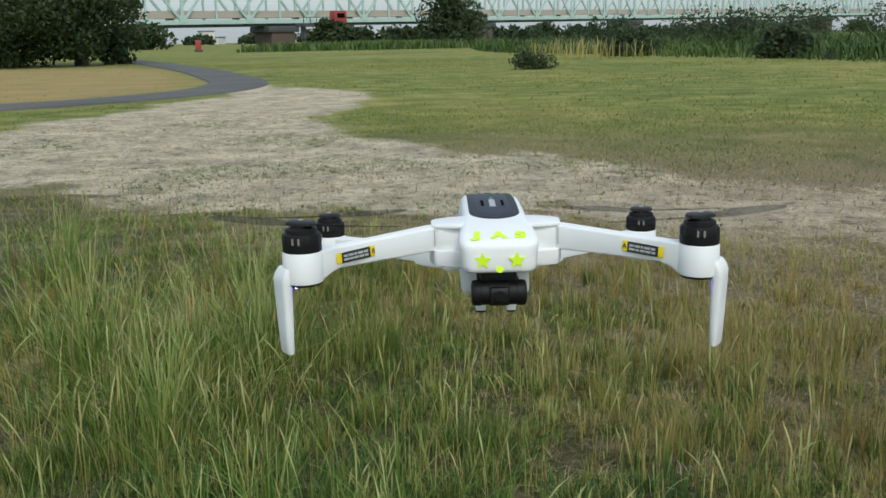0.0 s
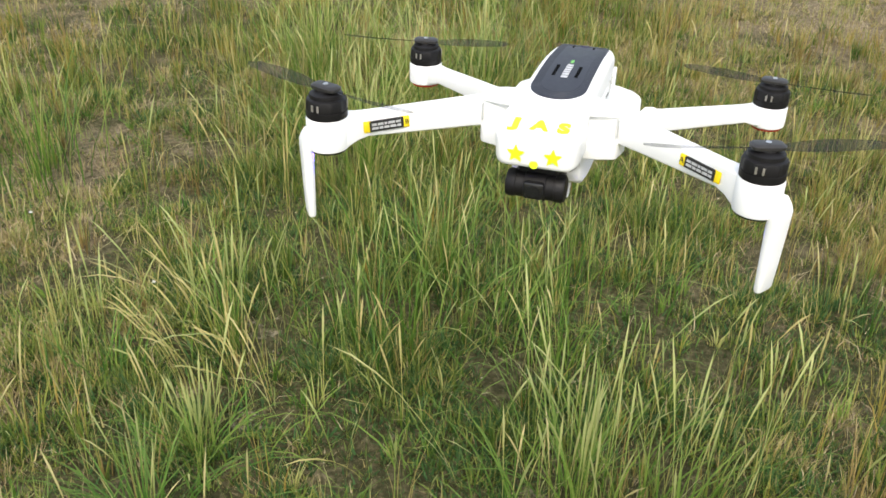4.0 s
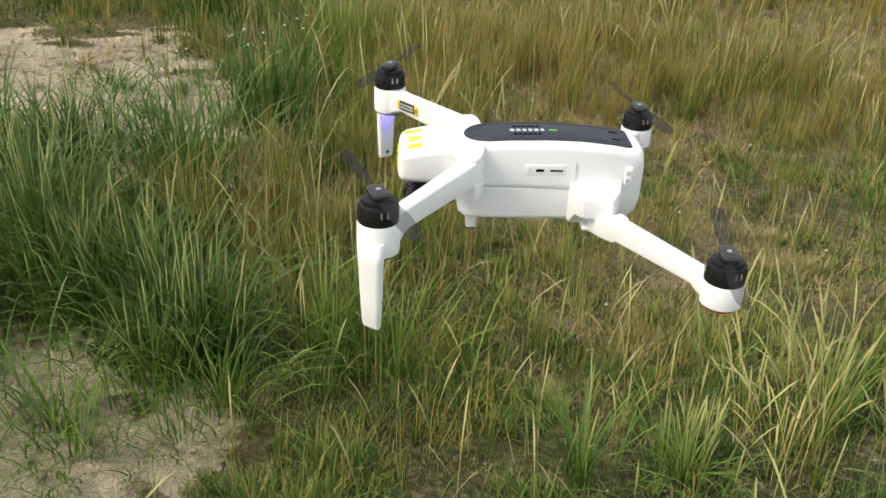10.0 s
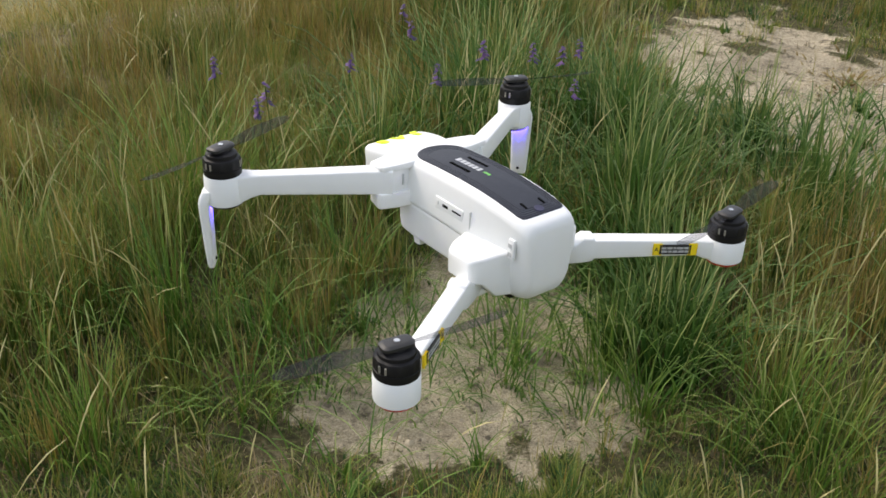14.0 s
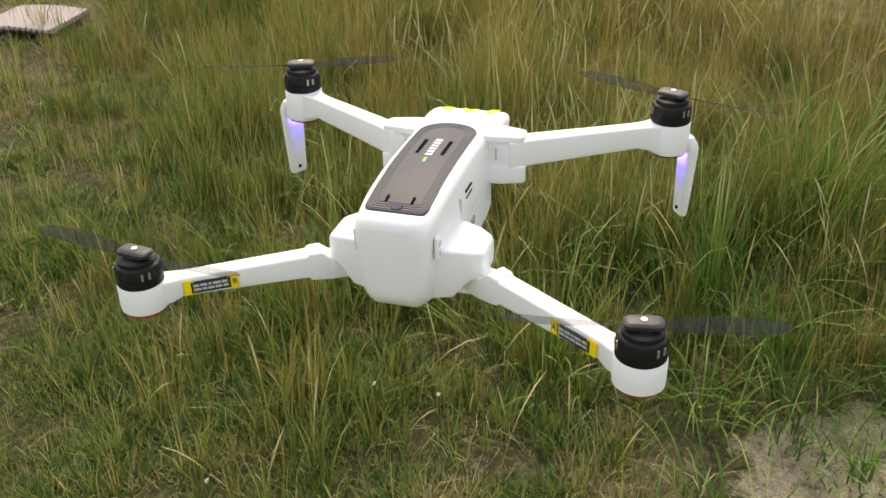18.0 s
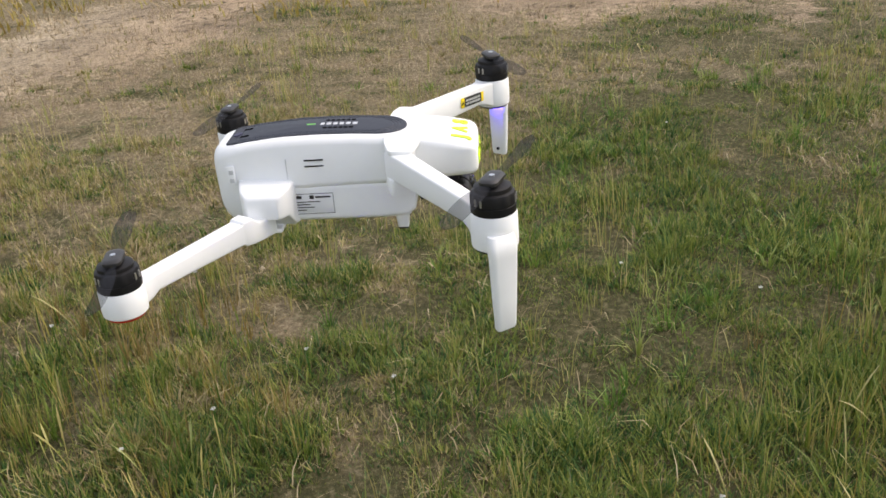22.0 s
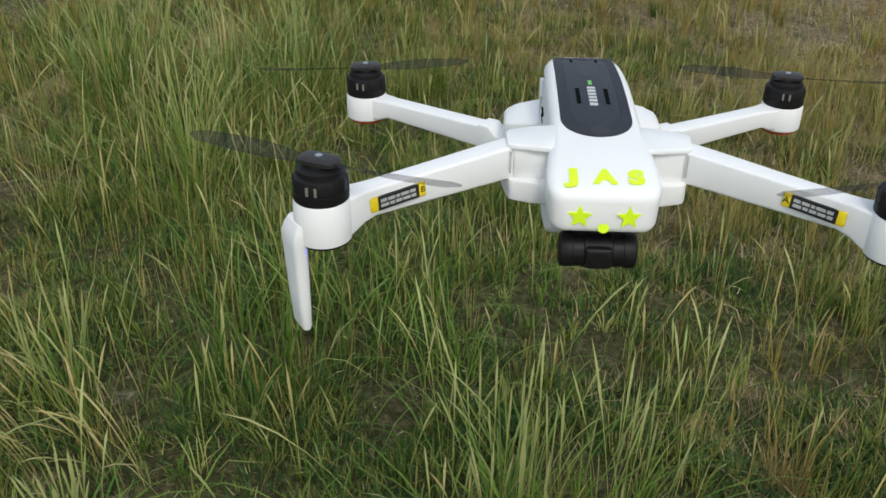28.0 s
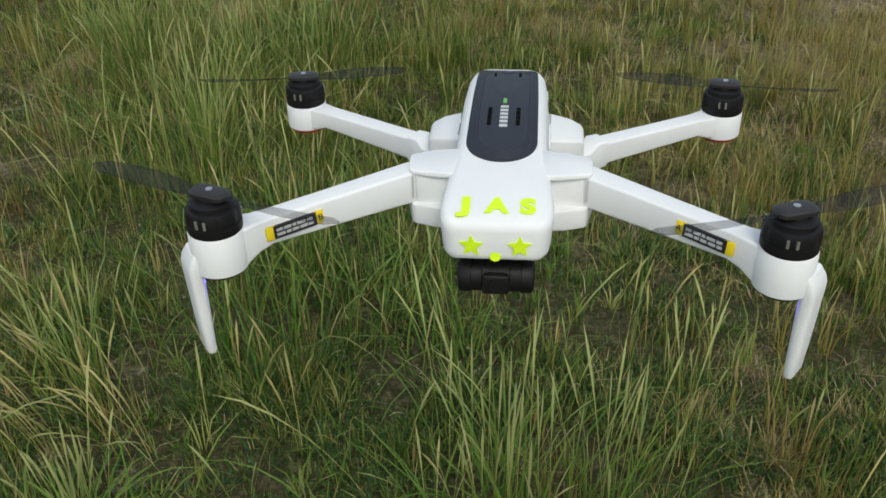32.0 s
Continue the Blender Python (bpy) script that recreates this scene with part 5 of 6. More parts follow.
def ribbed_motor(parent, x, y, z):
    """Black motor can: plain lower ring, ribbed upper part with cooling notches; its lower edge at z."""
    bm = bmesh.new()
    seg = 72
    rings = []
    for r, h, deep in ((0.0124, 0.0, 0.0), (0.0131, 0.0008, 0.0), (0.0132, 0.0052, 0.0), (0.0127, 0.0054, 0.0), (0.0127, 0.0060, 0.0), (0.0132, 0.0062, 0.0005), (0.0131, 0.0108, 0.0005), (0.0124, 0.0124, 0.0003), (0.0104, 0.0134, 0.0)):
        rings.append([(x + (r - (deep if (i // 3) % 2 else 0.0)) * math.cos(2 * math.pi * i / seg), y + (r - (deep if (i // 3) % 2 else 0.0)) * math.sin(2 * math.pi * i / seg), z + h) for i in range(seg)])
    loft(bm, rings)
    can = part("motor", bm, M_BLACK, parent, "black motor can with cooling notches")
    # raised pale bars imitate light seen through gaps in the can
    for k in range(6):
        a = radians(60 * (k // 2) * 2 + (9 if k % 2 else -9) + 20)
        part("cooling_slot", box(-0.0004, 0.0003, -0.0006, 0.0006, z + 0.0066, z + 0.0108, m=pose(x + 0.01325 * math.cos(a), y + 0.01325 * math.sin(a), 0, 0, 0, math.degrees(a))), M_SLOTLIGHT, can, "pale bar standing for daylight through a slot")
    return can


def make_front(s):
    mx, my = s * 0.1330, -0.0944
    # shoulder: a lower block and a cap, with the arm's root held between them
    def slab(z0, z1, outline, r):
        bm = bmesh.new()
        pts = [(s * x, y) for x, y in outline]
        # no upper height given: flush with the body's ridge, falling slightly outwards
        tops = [z1 if z1 is not None else top_z(y) - 0.0009 - 0.035 * max(0.0, abs(x) - 0.02) for x, y in pts]
        loft(bm, [[(x, y, z0) for x, y in pts], [(x, y, z) for (x, y), z in zip(pts, tops)]])
        bmesh.ops.bevel(bm, geom=list(bm.edges), offset=r, segments=2, profile=0.5, affect="EDGES")
        return bm
    block = ((0.016, -0.0520), (0.034, -0.0475), (0.0438, -0.0450), (0.0455, -0.0430), (0.0488, -0.0285), (0.0474, -0.0258), (0.034, -0.0225), (0.016, -0.0200))
    lid = ((0.016, -0.0475), (0.031, -0.0452), (0.0445, -0.0432), (0.0468, -0.0408), (0.0472, -0.0284), (0.0452, -0.0258), (0.034, -0.0232), (0.016, -0.0205))
    sh = part("front_shoulder", slab(-0.0348, -0.0232, block, 0.0012), M_WHITE, drone)
    part("hinge_cap", slab(-0.0070, None, lid, 0.0010), M_WHITE, sh)
    part("hinge_core", box(s * 0.031 - 0.0120, s * 0.031 + 0.0120, -0.0425, -0.0250, -0.0235, -0.0055, 0.001), M_WHITE, sh)
    part("hinge_gap", box(s * 0.0445 - 0.0004, s * 0.0445 + 0.0004, -0.0434, -0.0424, -0.0200, -0.0080), M_SEAM, sh)
    part("hinge_gap", box(s * 0.0300 - 0.0006, s * 0.0300 + 0.0006, -0.0252, -0.0242, -0.0190, -0.0110), M_SEAM, sh)
    a = (s * 0.036, -0.0285)
    arm = part("front_arm", arm_loft(a, (mx, my), [(0.0, 0.0066, -0.0062, -0.0240), (0.10, 0.0066, -0.0064, -0.0242), (0.16, 0.0064, -0.0066, -0.0242), (0.5, 0.0058, -0.0085, -0.0246), (0.78, 0.0055, -0.0100, -0.0250), (0.84, 0.0062, -0.0103, -0.0270), (0.90, 0.0080, -0.0105, -0.0302), (1.0, 0.0090, -0.0105, -0.0312)]), M_WHITE, drone)
    part("motor_base", turned([(0.0118, -0.0318), (0.0134, -0.0308), (0.0137, -0.0280), (0.0135, -0.0110), (0.0128, -0.0100)], 36, mx, my), M_WHITE, arm)
    ribbed_motor(arm, mx, my, -0.0104)
    make_propeller(arm, mx, my, 0.0108, 20 if s > 0 else -20, s)
    # landing leg beyond the motor, a blade set across the arm
    ex, ey = s * 0.957, -0.29   # where it stands
    dx, dy = s * 0.827, -0.562   # which way it faces
    bm = bmesh.new()
    rings = []
    for z, out, hw, hl in ((-0.0205, 0.0108, 0.0036, 0.0080), (-0.0245, 0.0126, 0.0040, 0.0088), (-0.0285, 0.0138, 0.0040, 0.0090), (-0.0325, 0.0141, 0.0037, 0.0087), (-0.0600, 0.0136, 0.0032, 0.0078), (-0.0782, 0.0132, 0.0027, 0.0070), (-0.0802, 0.0130, 0.0021, 0.0062)):
        rings.append([(mx + ex * out + dx * u - dy * v, my + ey * out + dy * u + dx * v, z) for u, v in round_rect(hw, hl, 0.0028, 4)])
    loft(bm, rings)
    leg = part("landing_leg", bm, M_WHITE, arm)
    bm = bmesh.new()
    tube(bm, (mx + ex * 0.013 - dx * 0.0024, my + ey * 0.013 - dy * 0.0024, -0.0752), (mx + ex * 0.013 - dx * 0.0034, my + ey * 0.013 - dy * 0.0034, -0.0752), 0.0014, 0.0012, 12)
    part("foot_screw", bm, M_SLOT, leg)
    part("led_ring", turned([(0.0112, -0.0330), (0.0120, -0.0326), (0.0122, -0.0314)], 32, mx, my), M_BLACK, arm, "dark lens ring under the motor")
    bm = box(-0.0016, 0.0016, -0.0050, 0.0050, -0.0338, -0.0322, 0.0004, m=pose(mx + dx * 0.0074, my + dy * 0.0074 + 0.002, 0, 0, 0, math.degrees(math.atan2(dy, dx))))
    part("blue_light", bm, M_BLUELED, arm, "lit blue position light")
    # label on the front face
    u = Vector((mx - a[0], my - a[1], 0)).normalized()
    if s < 0:
        u = -u
    ang = math.degrees(math.atan2(u.y, u.x))
    nrm = Vector((u.y, -u.x, 0))
    c = Vector((s * 0.1022, -0.0735, -0.0172)) + nrm * 0.0062
    arm_sticker(arm, pose(*c, 0, s * 4, ang), s > 0, "A" if s > 0 else "B")


def make_rear(s):
    mx, my = s * 0.1402, 0.1272
    bm = bmesh.new()
    rings = []
    for x, y0, y1, zt, zb in ((0.018, 0.0400, 0.0830, -0.0275, -0.0600), (0.030, 0.0430, 0.0800, -0.0285, -0.0590), (0.0390, 0.0455, 0.0775, -0.0298, -0.0490), (0.0452, 0.0490, 0.0735, -0.0316, -0.0486), (0.0470, 0.0510, 0.0715, -0.0335, -0.0478)):
        hh, hy = (zt - zb) / 2, (y1 - y0) / 2
        rings.append([(s * x, (y0 + y1) / 2 + u, zb + hh + w) for u, w in round_rect(hy, hh, 0.0018, 3)])
    loft(bm, rings)
    sh = part("rear_shoulder", bm, M_WHITE, drone)
    part("hinge_base", box(s * 0.030 - 0.0085, s * 0.030 + 0.0085, 0.052, 0.070, -0.0622, -0.0585, 0.0018), M_WHITE, sh)
    part("hinge_gap", box(s * 0.0440 - 0.0004, s * 0.0440 + 0.0004, 0.0742, 0.0750, -0.0580, -0.0500), M_SEAM, sh)
    a = (s * 0.036, 0.0615)
    arm = part("rear_arm", arm_loft(a, (mx, my), [(0.0, 0.0074, -0.0470, -0.0606), (0.12, 0.0074, -0.0464, -0.0606), (0.165, 0.0070, -0.0416, -0.0604), (0.222, 0.0066, -0.0418, -0.0596), (0.234, 0.0062, -0.0434, -0.0578), (0.6, 0.0059, -0.0444, -0.0570), (0.82, 0.0059, -0.0450, -0.0566), (0.87, 0.0070, -0.0452, -0.0590), (1.0, 0.0090, -0.0454, -0.0606)]), M_WHITE, drone)
    part("motor_base", turned([(0.0122, -0.0616), (0.0134, -0.0606), (0.0136, -0.0570), (0.0135, -0.0456), (0.0128, -0.0446)], 36, mx, my), M_WHITE, arm)
    ribbed_motor(arm, mx, my, -0.0450)
    make_propeller(arm, mx, my, -0.0241, -8 if s > 0 else 10, -s)
    part("red_light", turned([(0.0090, -0.0640), (0.0112, -0.0634), (0.0118, -0.0612)], 32, mx, my), M_RED, arm, "red lens under the motor")
    u = Vector((mx - a[0], my - a[1], 0)).normalized()
    if s > 0:
        u = -u
    ang = math.degrees(math.atan2(u.y, u.x))
    nrm = Vector((u.y, -u.x, 0))
    c = Vector((s * 0.1083, 0.1068, -0.0510)) + nrm * 0.0067
    arm_sticker(arm, pose(*c, 0, s * -1, ang), s < 0, "A" if s < 0 else "B")


for side in (-1, 1):
    make_front(side)
    make_rear(side)


# ---- landing mat and post in the grass ----
def make_mat():
    """A square foam puzzle mat with toothed edges, one corner lifted by the grass."""
    side, n, teeth = 0.29, 12, 13
    m = pose(2.41, -2.55, 0.03, 0, 0, 6)

    def sag(u, v):
        return 0.018 * math.sin(u * 7 + 1) * math.cos(v * 5) + 0.02 * max(0, v) - 0.05 * max(0, u)
    bm = bmesh.new()
    grid = [[[bm.verts.new((u, v, sag(u, v) + dz)) for v in np.linspace(-side / 2, side / 2, n + 1)] for u in np.linspace(-side / 2, side / 2, n + 1)] for dz in (0.0, -0.012)]
    for k in (0, 1):
        for i in range(n):
            for j in range(n):
                g = grid[k]
                f = (g[i][j], g[i + 1][j], g[i + 1][j + 1], g[i][j + 1])
                bm.faces.new(f if k == 0 else f[::-1])
    rim = lambda g: [g[i][0] for i in range(n)] + [g[n][j] for j in range(n)] + [g[i][n] for i in range(n, 0, -1)] + [g[0][j] for j in range(n, 0, -1)]
    a, b = rim(grid[0]), rim(grid[1])
    for i in range(len(a)):
        bm.faces.new((a[i], b[i], b[(i + 1) % len(a)], a[(i + 1) % len(a)]))
    ob = finish("landing_mat", bm, M_MAT)
    tagged(ob, "pale square foam puzzle mat lying on the short grass", "mat")
    ob.matrix_world = m
    for e in range(4):
        c, s = math.cos(e * math.pi / 2), math.sin(e * math.pi / 2)
        for k in range(teeth):
            t = -side / 2 + (k + 0.5) * side / teeth
            u, v = c * (side / 2 + 0.004) - s * t, s * (side / 2 + 0.004) + c * t
            z = sag(u, v)
            q = part("tooth", box(-0.005, 0.005, -0.0075, 0.0075, z - 0.012, z - 0.0005, 0.002, m=pose(u, v, 0, 0, 0, 90 * e)), M_MAT, ob)
            q2 = part("tooth_underside", box(-0.0048, 0.0048, -0.0072, 0.0072, z - 0.018, z - 0.0124, m=pose(u, v, 0, 0, 0, 90 * e)), M_MATDARK, q)


make_mat()


def make_post():
    """A thick old post on the falling bank, its one side bleached."""
    bm = bmesh.new()
    rings = []
    for z, r, x, y in ((-0.1, 0.048, 0, 0), (0.2, 0.047, 0.01, 0.0), (0.45, 0.044, 0.03, 0.004), (0.8, 0.042, 0.06, 0.0), (1.2, 0.040, 0.09, 0.01), (1.5, 0.034, 0.11, 0.01)):
        rings.append([(x + r * (1 + 0.12 * math.sin(i * 2.3 + z * 9)) * math.cos(i * math.pi / 6), y + r * 0.85 * math.sin(i * math.pi / 6), z) for i in range(12)])
    loft(bm, rings)
    ob = finish("wooden_post", bm, M_RUST)
    tagged(ob, "weathered dark wooden post leaning in the tall grass", "post")
    ob.matrix_world = pose(0.53, -5.2, float(height_at(np.array([0.53]), np.array([-5.2]))[0]), 0, 0, 180)
    bm = bmesh.new()
    for z0, z1, x0, x1 in ((0.1, 0.45, 0.042, 0.066), (0.45, 0.8, 0.066, 0.094), (0.8, 1.3, 0.094, 0.130)):
        tube(bm, (x0, 0.012, z0), (x1, 0.012, z1), 0.013, 0.013, 6)
    part("bleached_edge", bm, M_DRYWOOD, ob, "pale bleached strip of wood")


make_post()


def hay():
    """Matted dry straw lying at the foot of the stake."""
    n = 420
    x = 0.66 + rng.normal(0, 0.22, n)
    y = -4.75 + rng.normal(0, 0.14, n)
    blades("straw_heap", x, y, rng.uniform(0.12, 0.26, n), 0.005, rng.uniform(0.7, 1.5, n), M_STRAW, "matted dry straw heaped at the foot of the post", seg=4)


hay()


# ---- flowers ----
def make_flower(kind, x, y, h, lean):
    top = Vector((x + lean[0], y + lean[1], float(height_at(np.array([x]), np.array([y]))[0]) + h))
    foot = Vector((x, y, top.z - h - 0.01))
    bm = bmesh.new()
    tube(bm, foot, top, 0.0016, 0.0011, 5)
    st = finish(kind, bm, M_LUSH)
    r = random.Random(int(x * 1000) + int(y * 7000))
    bm = bmesh.new()
    if kind == "vetch_flower":
        for i in range(26):
            a, z = r.uniform(0, 6.28), -0.05 * i / 26
            d = Vector((math.cos(a), math.sin(a), -0.4)) * r.uniform(0.011, 0.018) * (0.5 + i / 26)
            p = top + Vector((0, 0, z + 0.012))
            w = Vector((-math.sin(a), math.cos(a), 0)) * 0.0055
            vs = [bm.verts.new(q) for q in (p, p + d * 0.6 + w, p + d, p + d * 0.6 - w)]
            bm.faces.new(vs)
        part("petals", bm, M_PURPLE, st, "purple flower spike", smooth=False)
        tagged(st, "purple vetch flower spike in the tall grass", "flower", "vetch flowers")
    else:
        for i in range(30):
            d = Vector((r.gauss(0, 1), r.gauss(0, 1), abs(r.gauss(0, 1)))).normalized() * r.uniform(0.0035, 0.006)
            w = d.orthogonal().normalized() * 0.0013
            vs = [bm.verts.new(q) for q in (top, top + d * 0.7 + w, top + d, top + d * 0.7 - w)]
            bm.faces.new(vs)
        part("petals", bm, M_CLOVER, st, "white flower head", smooth=False)
        tagged(st, "small white clover flower head in the grass", "flower", "clover flowers")


def flowers():
    r = random.Random(5)
    for cx, cy, n, sp in ((-0.60, -1.46, 2, 0.02), (-0.90, -1.60, 1, 0.03), (-1.24, -1.86, 2, 0.04), (-0.54, -1.66, 1, 0.04), (-1.20, -1.42, 2, 0.05), (-1.42, -1.36, 3, 0.08), (-1.30, -1.16, 1, 0.04)):
        for k in range(n):
            make_flower("vetch_flower", cx + r.gauss(0, sp), cy + r.gauss(0, sp), r.uniform(0.30, 0.37), (r.uniform(-0.04, 0.04), r.uniform(-0.04, 0.04)))
    for k in range(12):
        make_flower("clover_flower", -2.12 + r.gauss(0, 0.10), -0.54 + r.gauss(0, 0.10), r.uniform(0.30, 0.38), (r.uniform(-0.03, 0.03), r.uniform(-0.03, 0.03)))
    for x, y in ((0.35, -0.72), (0.22, -0.68), (1.3, -0.35), (0.95, 0.3), (1.25, 0.6), (1.05, 0.85), (0.72, 0.42), (0.85, 0.12), (1.6, -0.1), (0.5, -0.4), (1.15, -0.62),
                 (-0.9, 0.75), (-1.3, 0.9), (-1.1, 0.35), (-1.5, 0.6), (0.62, 0.55), (-1.9, 0.9), (-2.1, 0.3), (1.9, 0.6), (2.2, -0.6)):
        make_flower("clover_flower", x, y, r.uniform(0.05, 0.1), (0, 0))


flowers()


# ---- far off: trees, bushes, reeds, bridge, town ----
def leaf_cloud(bm, centre, rad, n, size, r):
    for i in range(n):
        d = Vector((r.gauss(0, 1), r.gauss(0, 1), r.gauss(0, 1))).normalized()
        p = Vector(centre) + Vector((d.x * rad[0], d.y * rad[1], d.z * rad[2])) * r.uniform(0.55, 1.05)
        u = Vector((r.gauss(0, 1), r.gauss(0, 1), r.gauss(0, 1))).normalized() * size * r.uniform(0.6, 1.3)
        v = u.orthogonal().normalized() * u.length * 0.6
        bm.faces.new([bm.verts.new(q) for q in (p - u, p + v, p + u, p - v)])


def make_tree(x, y, h, w, seed, name="tree", label="dense dark green broadleaf tree", leaf=0.19, n=26000):
    r = random.Random(seed)
    bm = bmesh.new()
    tube(bm, (0, 0, -0.1), (r.uniform(-.1, .1), 0, h * 0.35), 0.035 * h, 0.022 * h, 10)
    for k in range(6):
        a = k * 1.05 + r.uniform(-.3, .3)
        tube(bm, (0, 0, h * (0.18 + 0.03 * k)), (math.cos(a) * w * 0.3, math.sin(a) * w * 0.3, h * (0.5 + 0.05 * k)), 0.014 * h, 0.004 * h, 7)
    trunk_ob = bm
    tree = new(name)
    tree.location = (x, y, 0)
    tagged(tree, label, "tree" if name == "tree" else "bush")
    part("trunk", trunk_ob, M_BARK, tree)
    bm = bmesh.new()
    for k in range(30):
        a, q = r.uniform(0, 6.28), math.sqrt(r.uniform(0, 1)) * 0.36 * w
        z = h * r.uniform(0.10, 0.86)
        q *= 1 - 0.5 * max(0, (z / h - 0.5)) * 2
        s = w * r.uniform(0.13, 0.24)
        leaf_cloud(bm, (math.cos(a) * q, math.sin(a) * q, z), (s, s, s * 0.75), n // 30, leaf, r)
    part("crown", bm, M_LEAF, tree, smooth=False)
    return tree


make_tree(-21.5, 46.0, 10.5, 11.0, 1, leaf=0.11, n=42000)
make_tree(-17.8, 48.0, 10.5, 8.0, 2, leaf=0.11, n=36000)
make_tree(-28.5, 55.0, 10.0, 10.0, 3, leaf=0.16, n=14000)
make_tree(-16.6, 50.0, 2.0, 2.6, 4, "bush", "low rounded green bush at the edge of the meadow", 0.14, 1200)
make_tree(1.6, 112.0, 6.2, 8.6, 5, "bush", "large dark green bush in the meadow", 0.22, 6000)
make_tree(-14.0, 128.0, 3.6, 5.5, 6, "bush", "green bush below the bridge pier", 0.35, 1200)
make_tree(-52.0, 175.0, 4.6, 9.0, 7, "bush", "rounded green bush far behind the path", 0.5, 1400)
make_tree(2.8, 29.0, 0.5, 1.5, 8, "bush", "small green shrub in the grass", 0.05, 1500)


def reeds():
    x, y = scatter(62000, 3.0, 60.0, 28.0, 95.0)
    edge = 28.0 + 5.0 * lumps(x, y, 4.0, 3) + np.maximum(0, 14 - x) * 3.2
    p = smooth01(y - edge, 0.0, 4.0) * np.clip(1.4 - (y - edge) / 60.0, 0.15, 1)
    x, y = keep(x, y, p)
    edge = 28.0 + 5.0 * lumps(x, y, 4.0, 3) + np.maximum(0, 14 - x) * 3.2
    mound = lumps(x, y, 2.0, 8)
    g = np.clip(0.75 + 0.7 * mound, 0.2, 1.9) * (0.35 + 0.65 * smooth01(y - edge, 0.0, 7.0))
    blades("reed_bed", x, y, rng.uniform(0.6, 1.5, len(x)) * g, 0.06, rng.uniform(0.3, 1.2, len(x)), M_REED, "dense green reeds and scrub along the river bank", seg=2, tone=np.clip(0.5 - 0.5 * mound + rng.normal(0, 0.2, len(x)), 0, 1))
    x, y = scatter(160, 4.5, 9.0, 40.0, 56.0)
    blades("dry_reed", x, y, rng.uniform(0.6, 1.1, len(x)), 0.05, rng.uniform(0.05, 0.5, len(x)), M_SEED, "pale dry reed stems", seg=3)
    x, y = scatter(9000, -20.0, 6.0, 95.0, 170.0)
    blades("reed_bed", x, y, rng.uniform(0.4, 1.2, len(x)), 0.2, rng.uniform(0.1, 0.8, len(x)), M_REED, "green scrub below the bridge", seg=2)
    r = random.Random(21)
    for bx, by, bh, bw in ((9.0, 45.0, 1.3, 3.0), (13.0, 36.0, 1.2, 2.6), (15.5, 50.0, 1.9, 5.0), (20.0, 40.0, 1.5, 3.4), (22.0, 58.0, 2.2, 6.0), (27.0, 44.0, 1.8, 4.4), (30.0, 62.0, 2.6, 7.0), (17.0, 66.0, 2.2, 6.0), (36.0, 58.0, 2.4, 6.0), (11.0, 62.0, 1.8, 5.0)):
        make_tree(bx, by, bh, bw, int(bx * 10), "bush", "dark green scrub standing among the reeds", 0.12, 1500)


reeds()


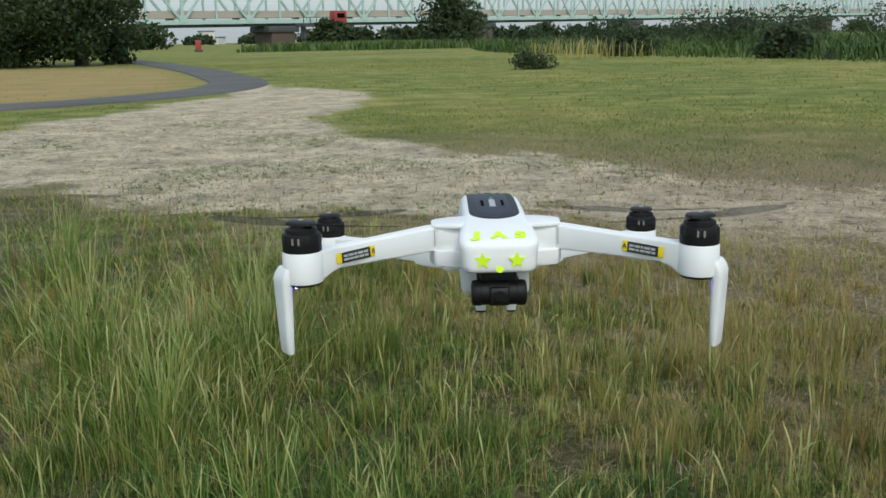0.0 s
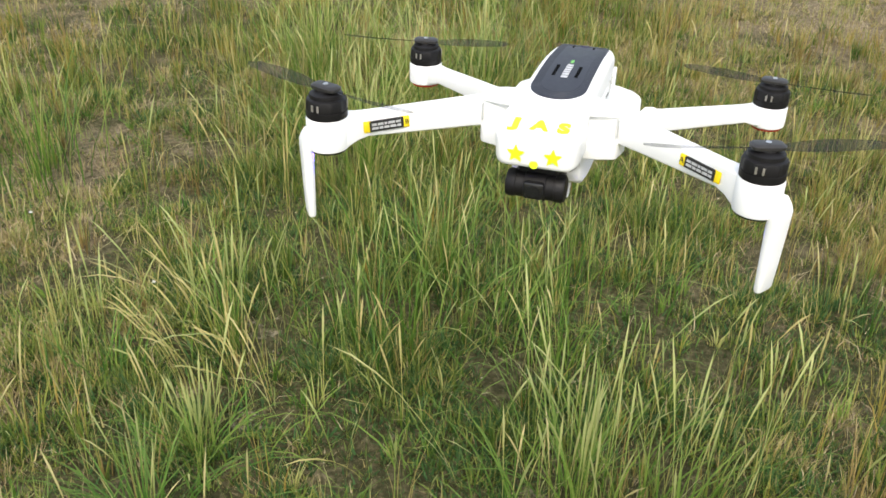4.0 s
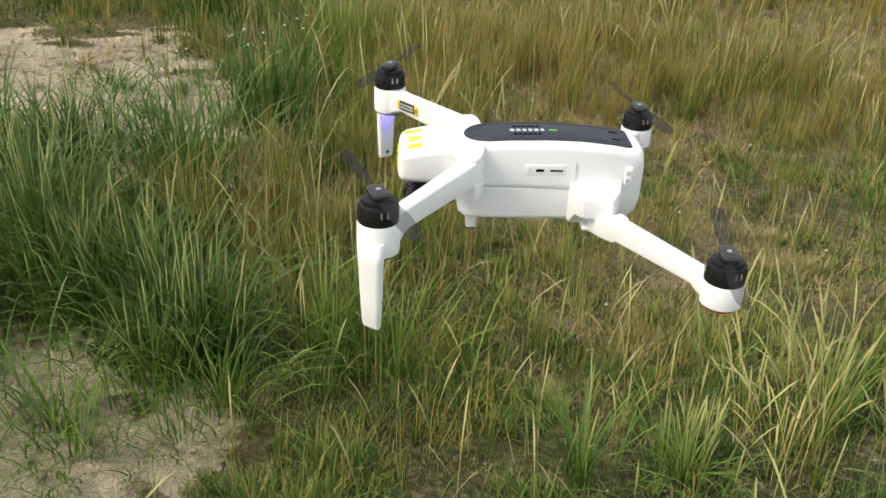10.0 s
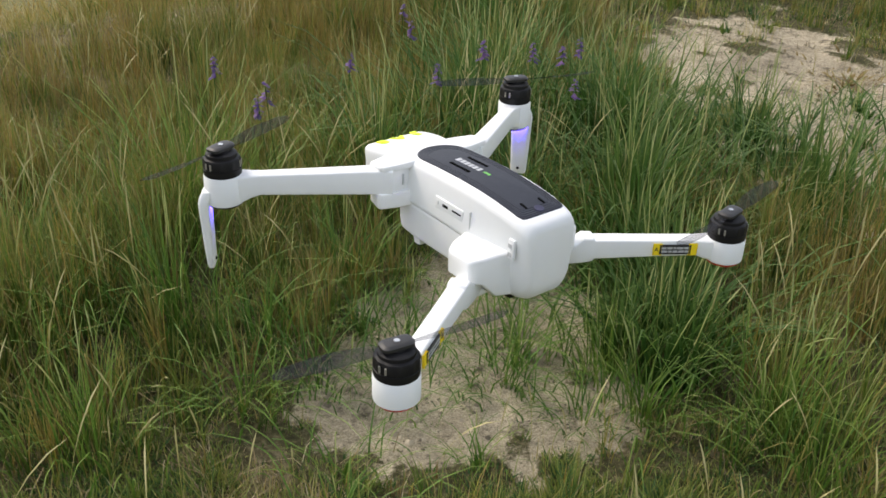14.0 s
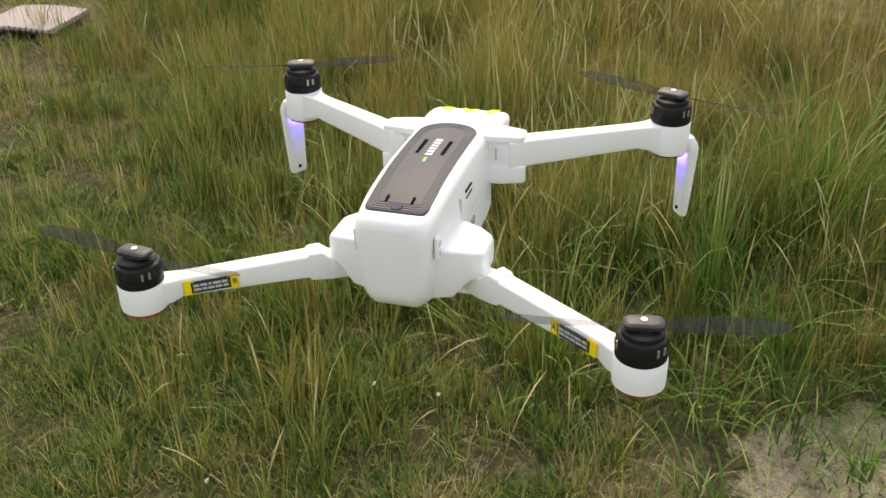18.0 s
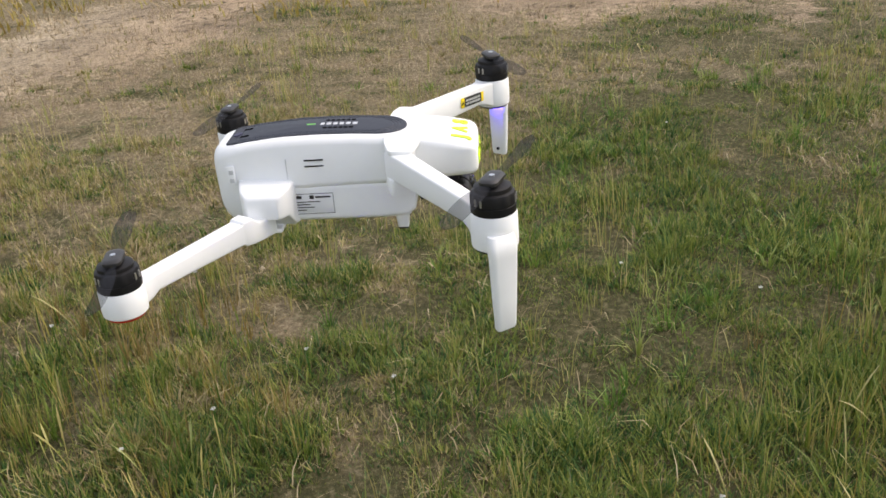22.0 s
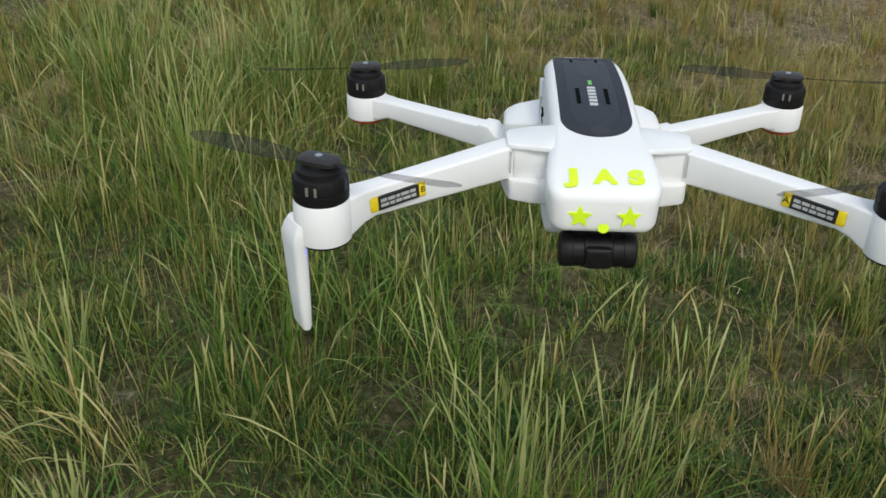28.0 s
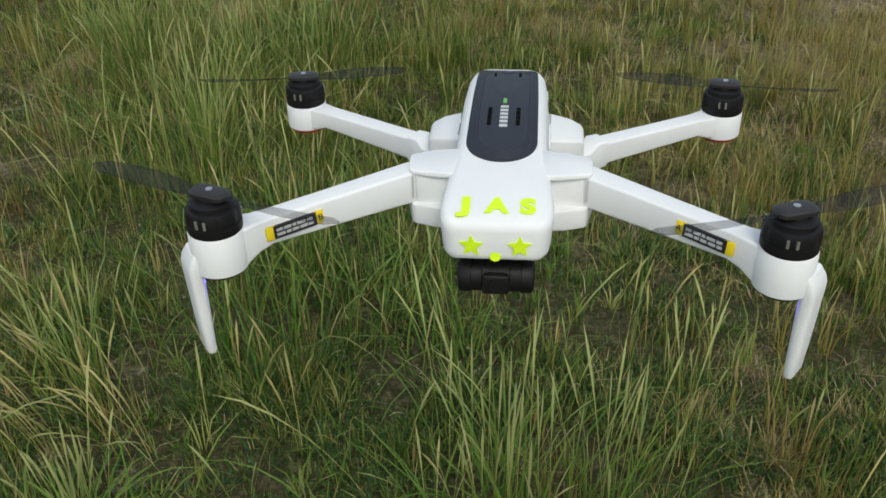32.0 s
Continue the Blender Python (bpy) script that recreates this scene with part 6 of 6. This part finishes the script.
def make_bridge():
    """Pale green railway truss bridge: bottom chords, posts, diagonals, deck, piers."""
    br = new("truss_bridge")
    tagged(br, "long pale green steel truss railway bridge over the river plain", "bridge")
    p0, p1 = Vector((-59.0, 199.0, 5.2)), Vector((164.0, 419.0, 7.8))
    d = (p1 - p0)
    length = d.length
    d.normalize()
    side = Vector((-d.y, d.x, 0)).normalized()
    up = Vector((0, 0, 1))
    panel, hgt, width = 8.2, 9.5, 5.2
    n0, n1 = -6, int(length / panel) + 8

    def beam(bm, a, b, w, t):
        ax = (b - a).normalized()
        u = ax.cross(side).normalized()
        rings = []
        for p in (a, b):
            rings.append([p + side * (sx * w / 2) + u * (sz * t / 2) for sx, sz in ((-1, -1), (1, -1), (1, 1), (-1, 1))])
        loft(bm, rings)
    for row, off in (("near", 0.0), ("far", width)):
        o = p0 + side * off
        for i in range(n0, n1):
            a, b = o + d * (i * panel), o + d * ((i + 1) * panel)
            bm = bmesh.new()
            beam(bm, a, b, 0.5, 0.9)
            part("bottom_chord", bm, M_BRIDGE, br, smooth=False)
            bm = bmesh.new()
            beam(bm, a + up * hgt, b + up * hgt, 0.5, 0.7)
            part("top_chord", bm, M_BRIDGE, br, smooth=False)
            bm = bmesh.new()
            beam(bm, a, a + up * hgt, 0.35, 0.55 if i % 2 else 0.4)
            part("post", bm, M_BRIDGE, br, smooth=False)
            bm = bmesh.new()
            if i % 2:
                beam(bm, a, b + up * hgt, 0.35, 0.5)
            else:
                beam(bm, a + up * hgt, b, 0.35, 0.5)
            part("diagonal", bm, M_BRIDGE, br, smooth=False)
            if off == 0.0 and i % 2:
                bm = bmesh.new()
                g = a + up * 0.45
                add_box(bm, -0.9, 0.9, -0.06, 0.06, -0.5, 1.0, m=Matrix.Translation(g - side * 0.3) @ Matrix.Rotation(math.atan2(d.y, d.x), 4, "Z"))
                part("gusset_plate", bm, M_BRIDGE, br, smooth=False)
    bm = bmesh.new()
    beam(bm, p0 + side * width / 2 + d * (n0 * panel) + up * 1.6, p0 + side * width / 2 + d * (n1 * panel) + up * 1.6, width - 0.8, 1.5)
    part("deck", bm, M_DECK, br, "weathered tan bridge deck", smooth=False)
    bm = bmesh.new()
    beam(bm, p0 + side * width / 2 + d * (n0 * panel) - up * 0.75, p0 + side * width / 2 + d * (n1 * panel) - up * 0.75, width - 1.2, 0.6)
    part("under_beam", bm, M_DARKSTEEL, br, smooth=False)
    for s in (33.0, 100.0, 172.0, 246.0, 318.0):
        c = p0 + d * s + side * width / 2
        m = Matrix.Translation((c.x, c.y, 0)) @ Matrix.Rotation(math.atan2(d.y, d.x), 4, "Z")
        part("pier", box(-3.2, 3.2, -3.4, 3.4, -1.0, c.z - 1.1, 0.2, m=m), M_PIER, br, "dark brown bridge pier")
        part("pier_cap", box(-4.2, 4.2, -3.8, 3.8, c.z - 2.4, c.z - 1.1, 0.15, m=m), M_DARKSTEEL, br)
    # trees on the bank behind it
    r = random.Random(33)
    for k in range(18):
        q = p0 + d * (70.0 + k * 15.0 + r.uniform(-3, 3)) + side * r.uniform(12, 20)
        make_tree(q.x, q.y, r.uniform(2.8, 3.8), r.uniform(12, 17), 60 + k, "bush", "dark trees of the far bank behind the bridge", 0.9, 420)


make_bridge()


def site_things():
    ob = finish("work_platform", box(-4.2, 4.2, -1.5, 1.5, 2.3, 3.0, 0.05), M_DARKSTEEL)
    ob.matrix_world = pose(-25.5, 206.0, 1.6, 0, 0, 40)
    tagged(ob, "dark steel platform under the bridge", "platform")
    for k in range(6):
        part("rail_post", box(-4.1 + k * 1.6, -3.98 + k * 1.6, -1.48, -1.36, 3.0, 4.2), M_DARKSTEEL, ob, smooth=False)
    part("rail", box(-4.2, 4.2, -1.5, -1.38, 4.1, 4.25), M_DARKSTEEL, ob, smooth=False)
    part("leg", box(-3.6, -3.0, -0.6, 0.6, 0, 2.3), M_DARKSTEEL, ob, smooth=False)
    part("leg", box(3.0, 3.6, -0.6, 0.6, 0, 2.3), M_DARKSTEEL, ob, smooth=False)
    ob = finish("red_cabin", box(-1.4, 1.4, -1.0, 1.0, 0.0, 2.6, 0.1), M_REDPAINT)
    ob.matrix_world = pose(-20.0, 197.0, 4.2, 0, 0, 40)
    tagged(ob, "small red painted cabin standing on the bridge", "cabin")
    part("window", box(-0.9, 0.9, -1.03, -0.97, 1.2, 2.1), M_SLOT, ob)
    # small reddish post, built as a box on a dark base
    ob = finish("excavator_cab", box(-0.32, 0.32, -0.32, 0.32, 0.2, 1.35, 0.08), M_REDPAINT)
    ob.matrix_world = pose(-27.6, 112.0, 0, 0, 0, 20)
    tagged(ob, "small red post-like thing beyond the meadow", "machine")
    part("tracks", box(-0.45, 0.45, -0.4, 0.4, 0.0, 0.25, 0.08), M_DARKSTEEL, ob)
    r = random.Random(9)
    for k in range(30):
        w, h = r.uniform(6, 16), r.uniform(4, 9)
        a = radians(r.uniform(-20, 6))
        dist = r.uniform(640, 800)
        ob = finish("town_building", box(-w / 2, w / 2, -5, 5, 0, h), M_TOWNWALL, smooth=False)
        ob.matrix_world = pose(math.sin(a) * dist, math.cos(a) * dist, 0, 0, 0, r.uniform(-30, 30))
        tagged(ob, "pale low building of the distant town", "building", "distant town")
        part("roof", box(-w / 2 - 0.4, w / 2 + 0.4, -5.4, 5.4, h, h + 0.5), M_DARKSTEEL, ob, smooth=False)
        for q in range(int(w / 3)):
            part("window", box(-w / 2 + 1 + q * 3, -w / 2 + 2.4 + q * 3, -5.05, -4.9, 1.4, 2.8), M_DARKSTEEL, ob, smooth=False)
    for k in range(14):
        x = -170 + k * 32 + r.uniform(-8, 8)
        make_tree(x, 560 + r.uniform(-25, 25), r.uniform(4, 8), r.uniform(16, 28), 40 + k, "bush", "dark line of trees on the far bank", 1.6, 500)


site_things()
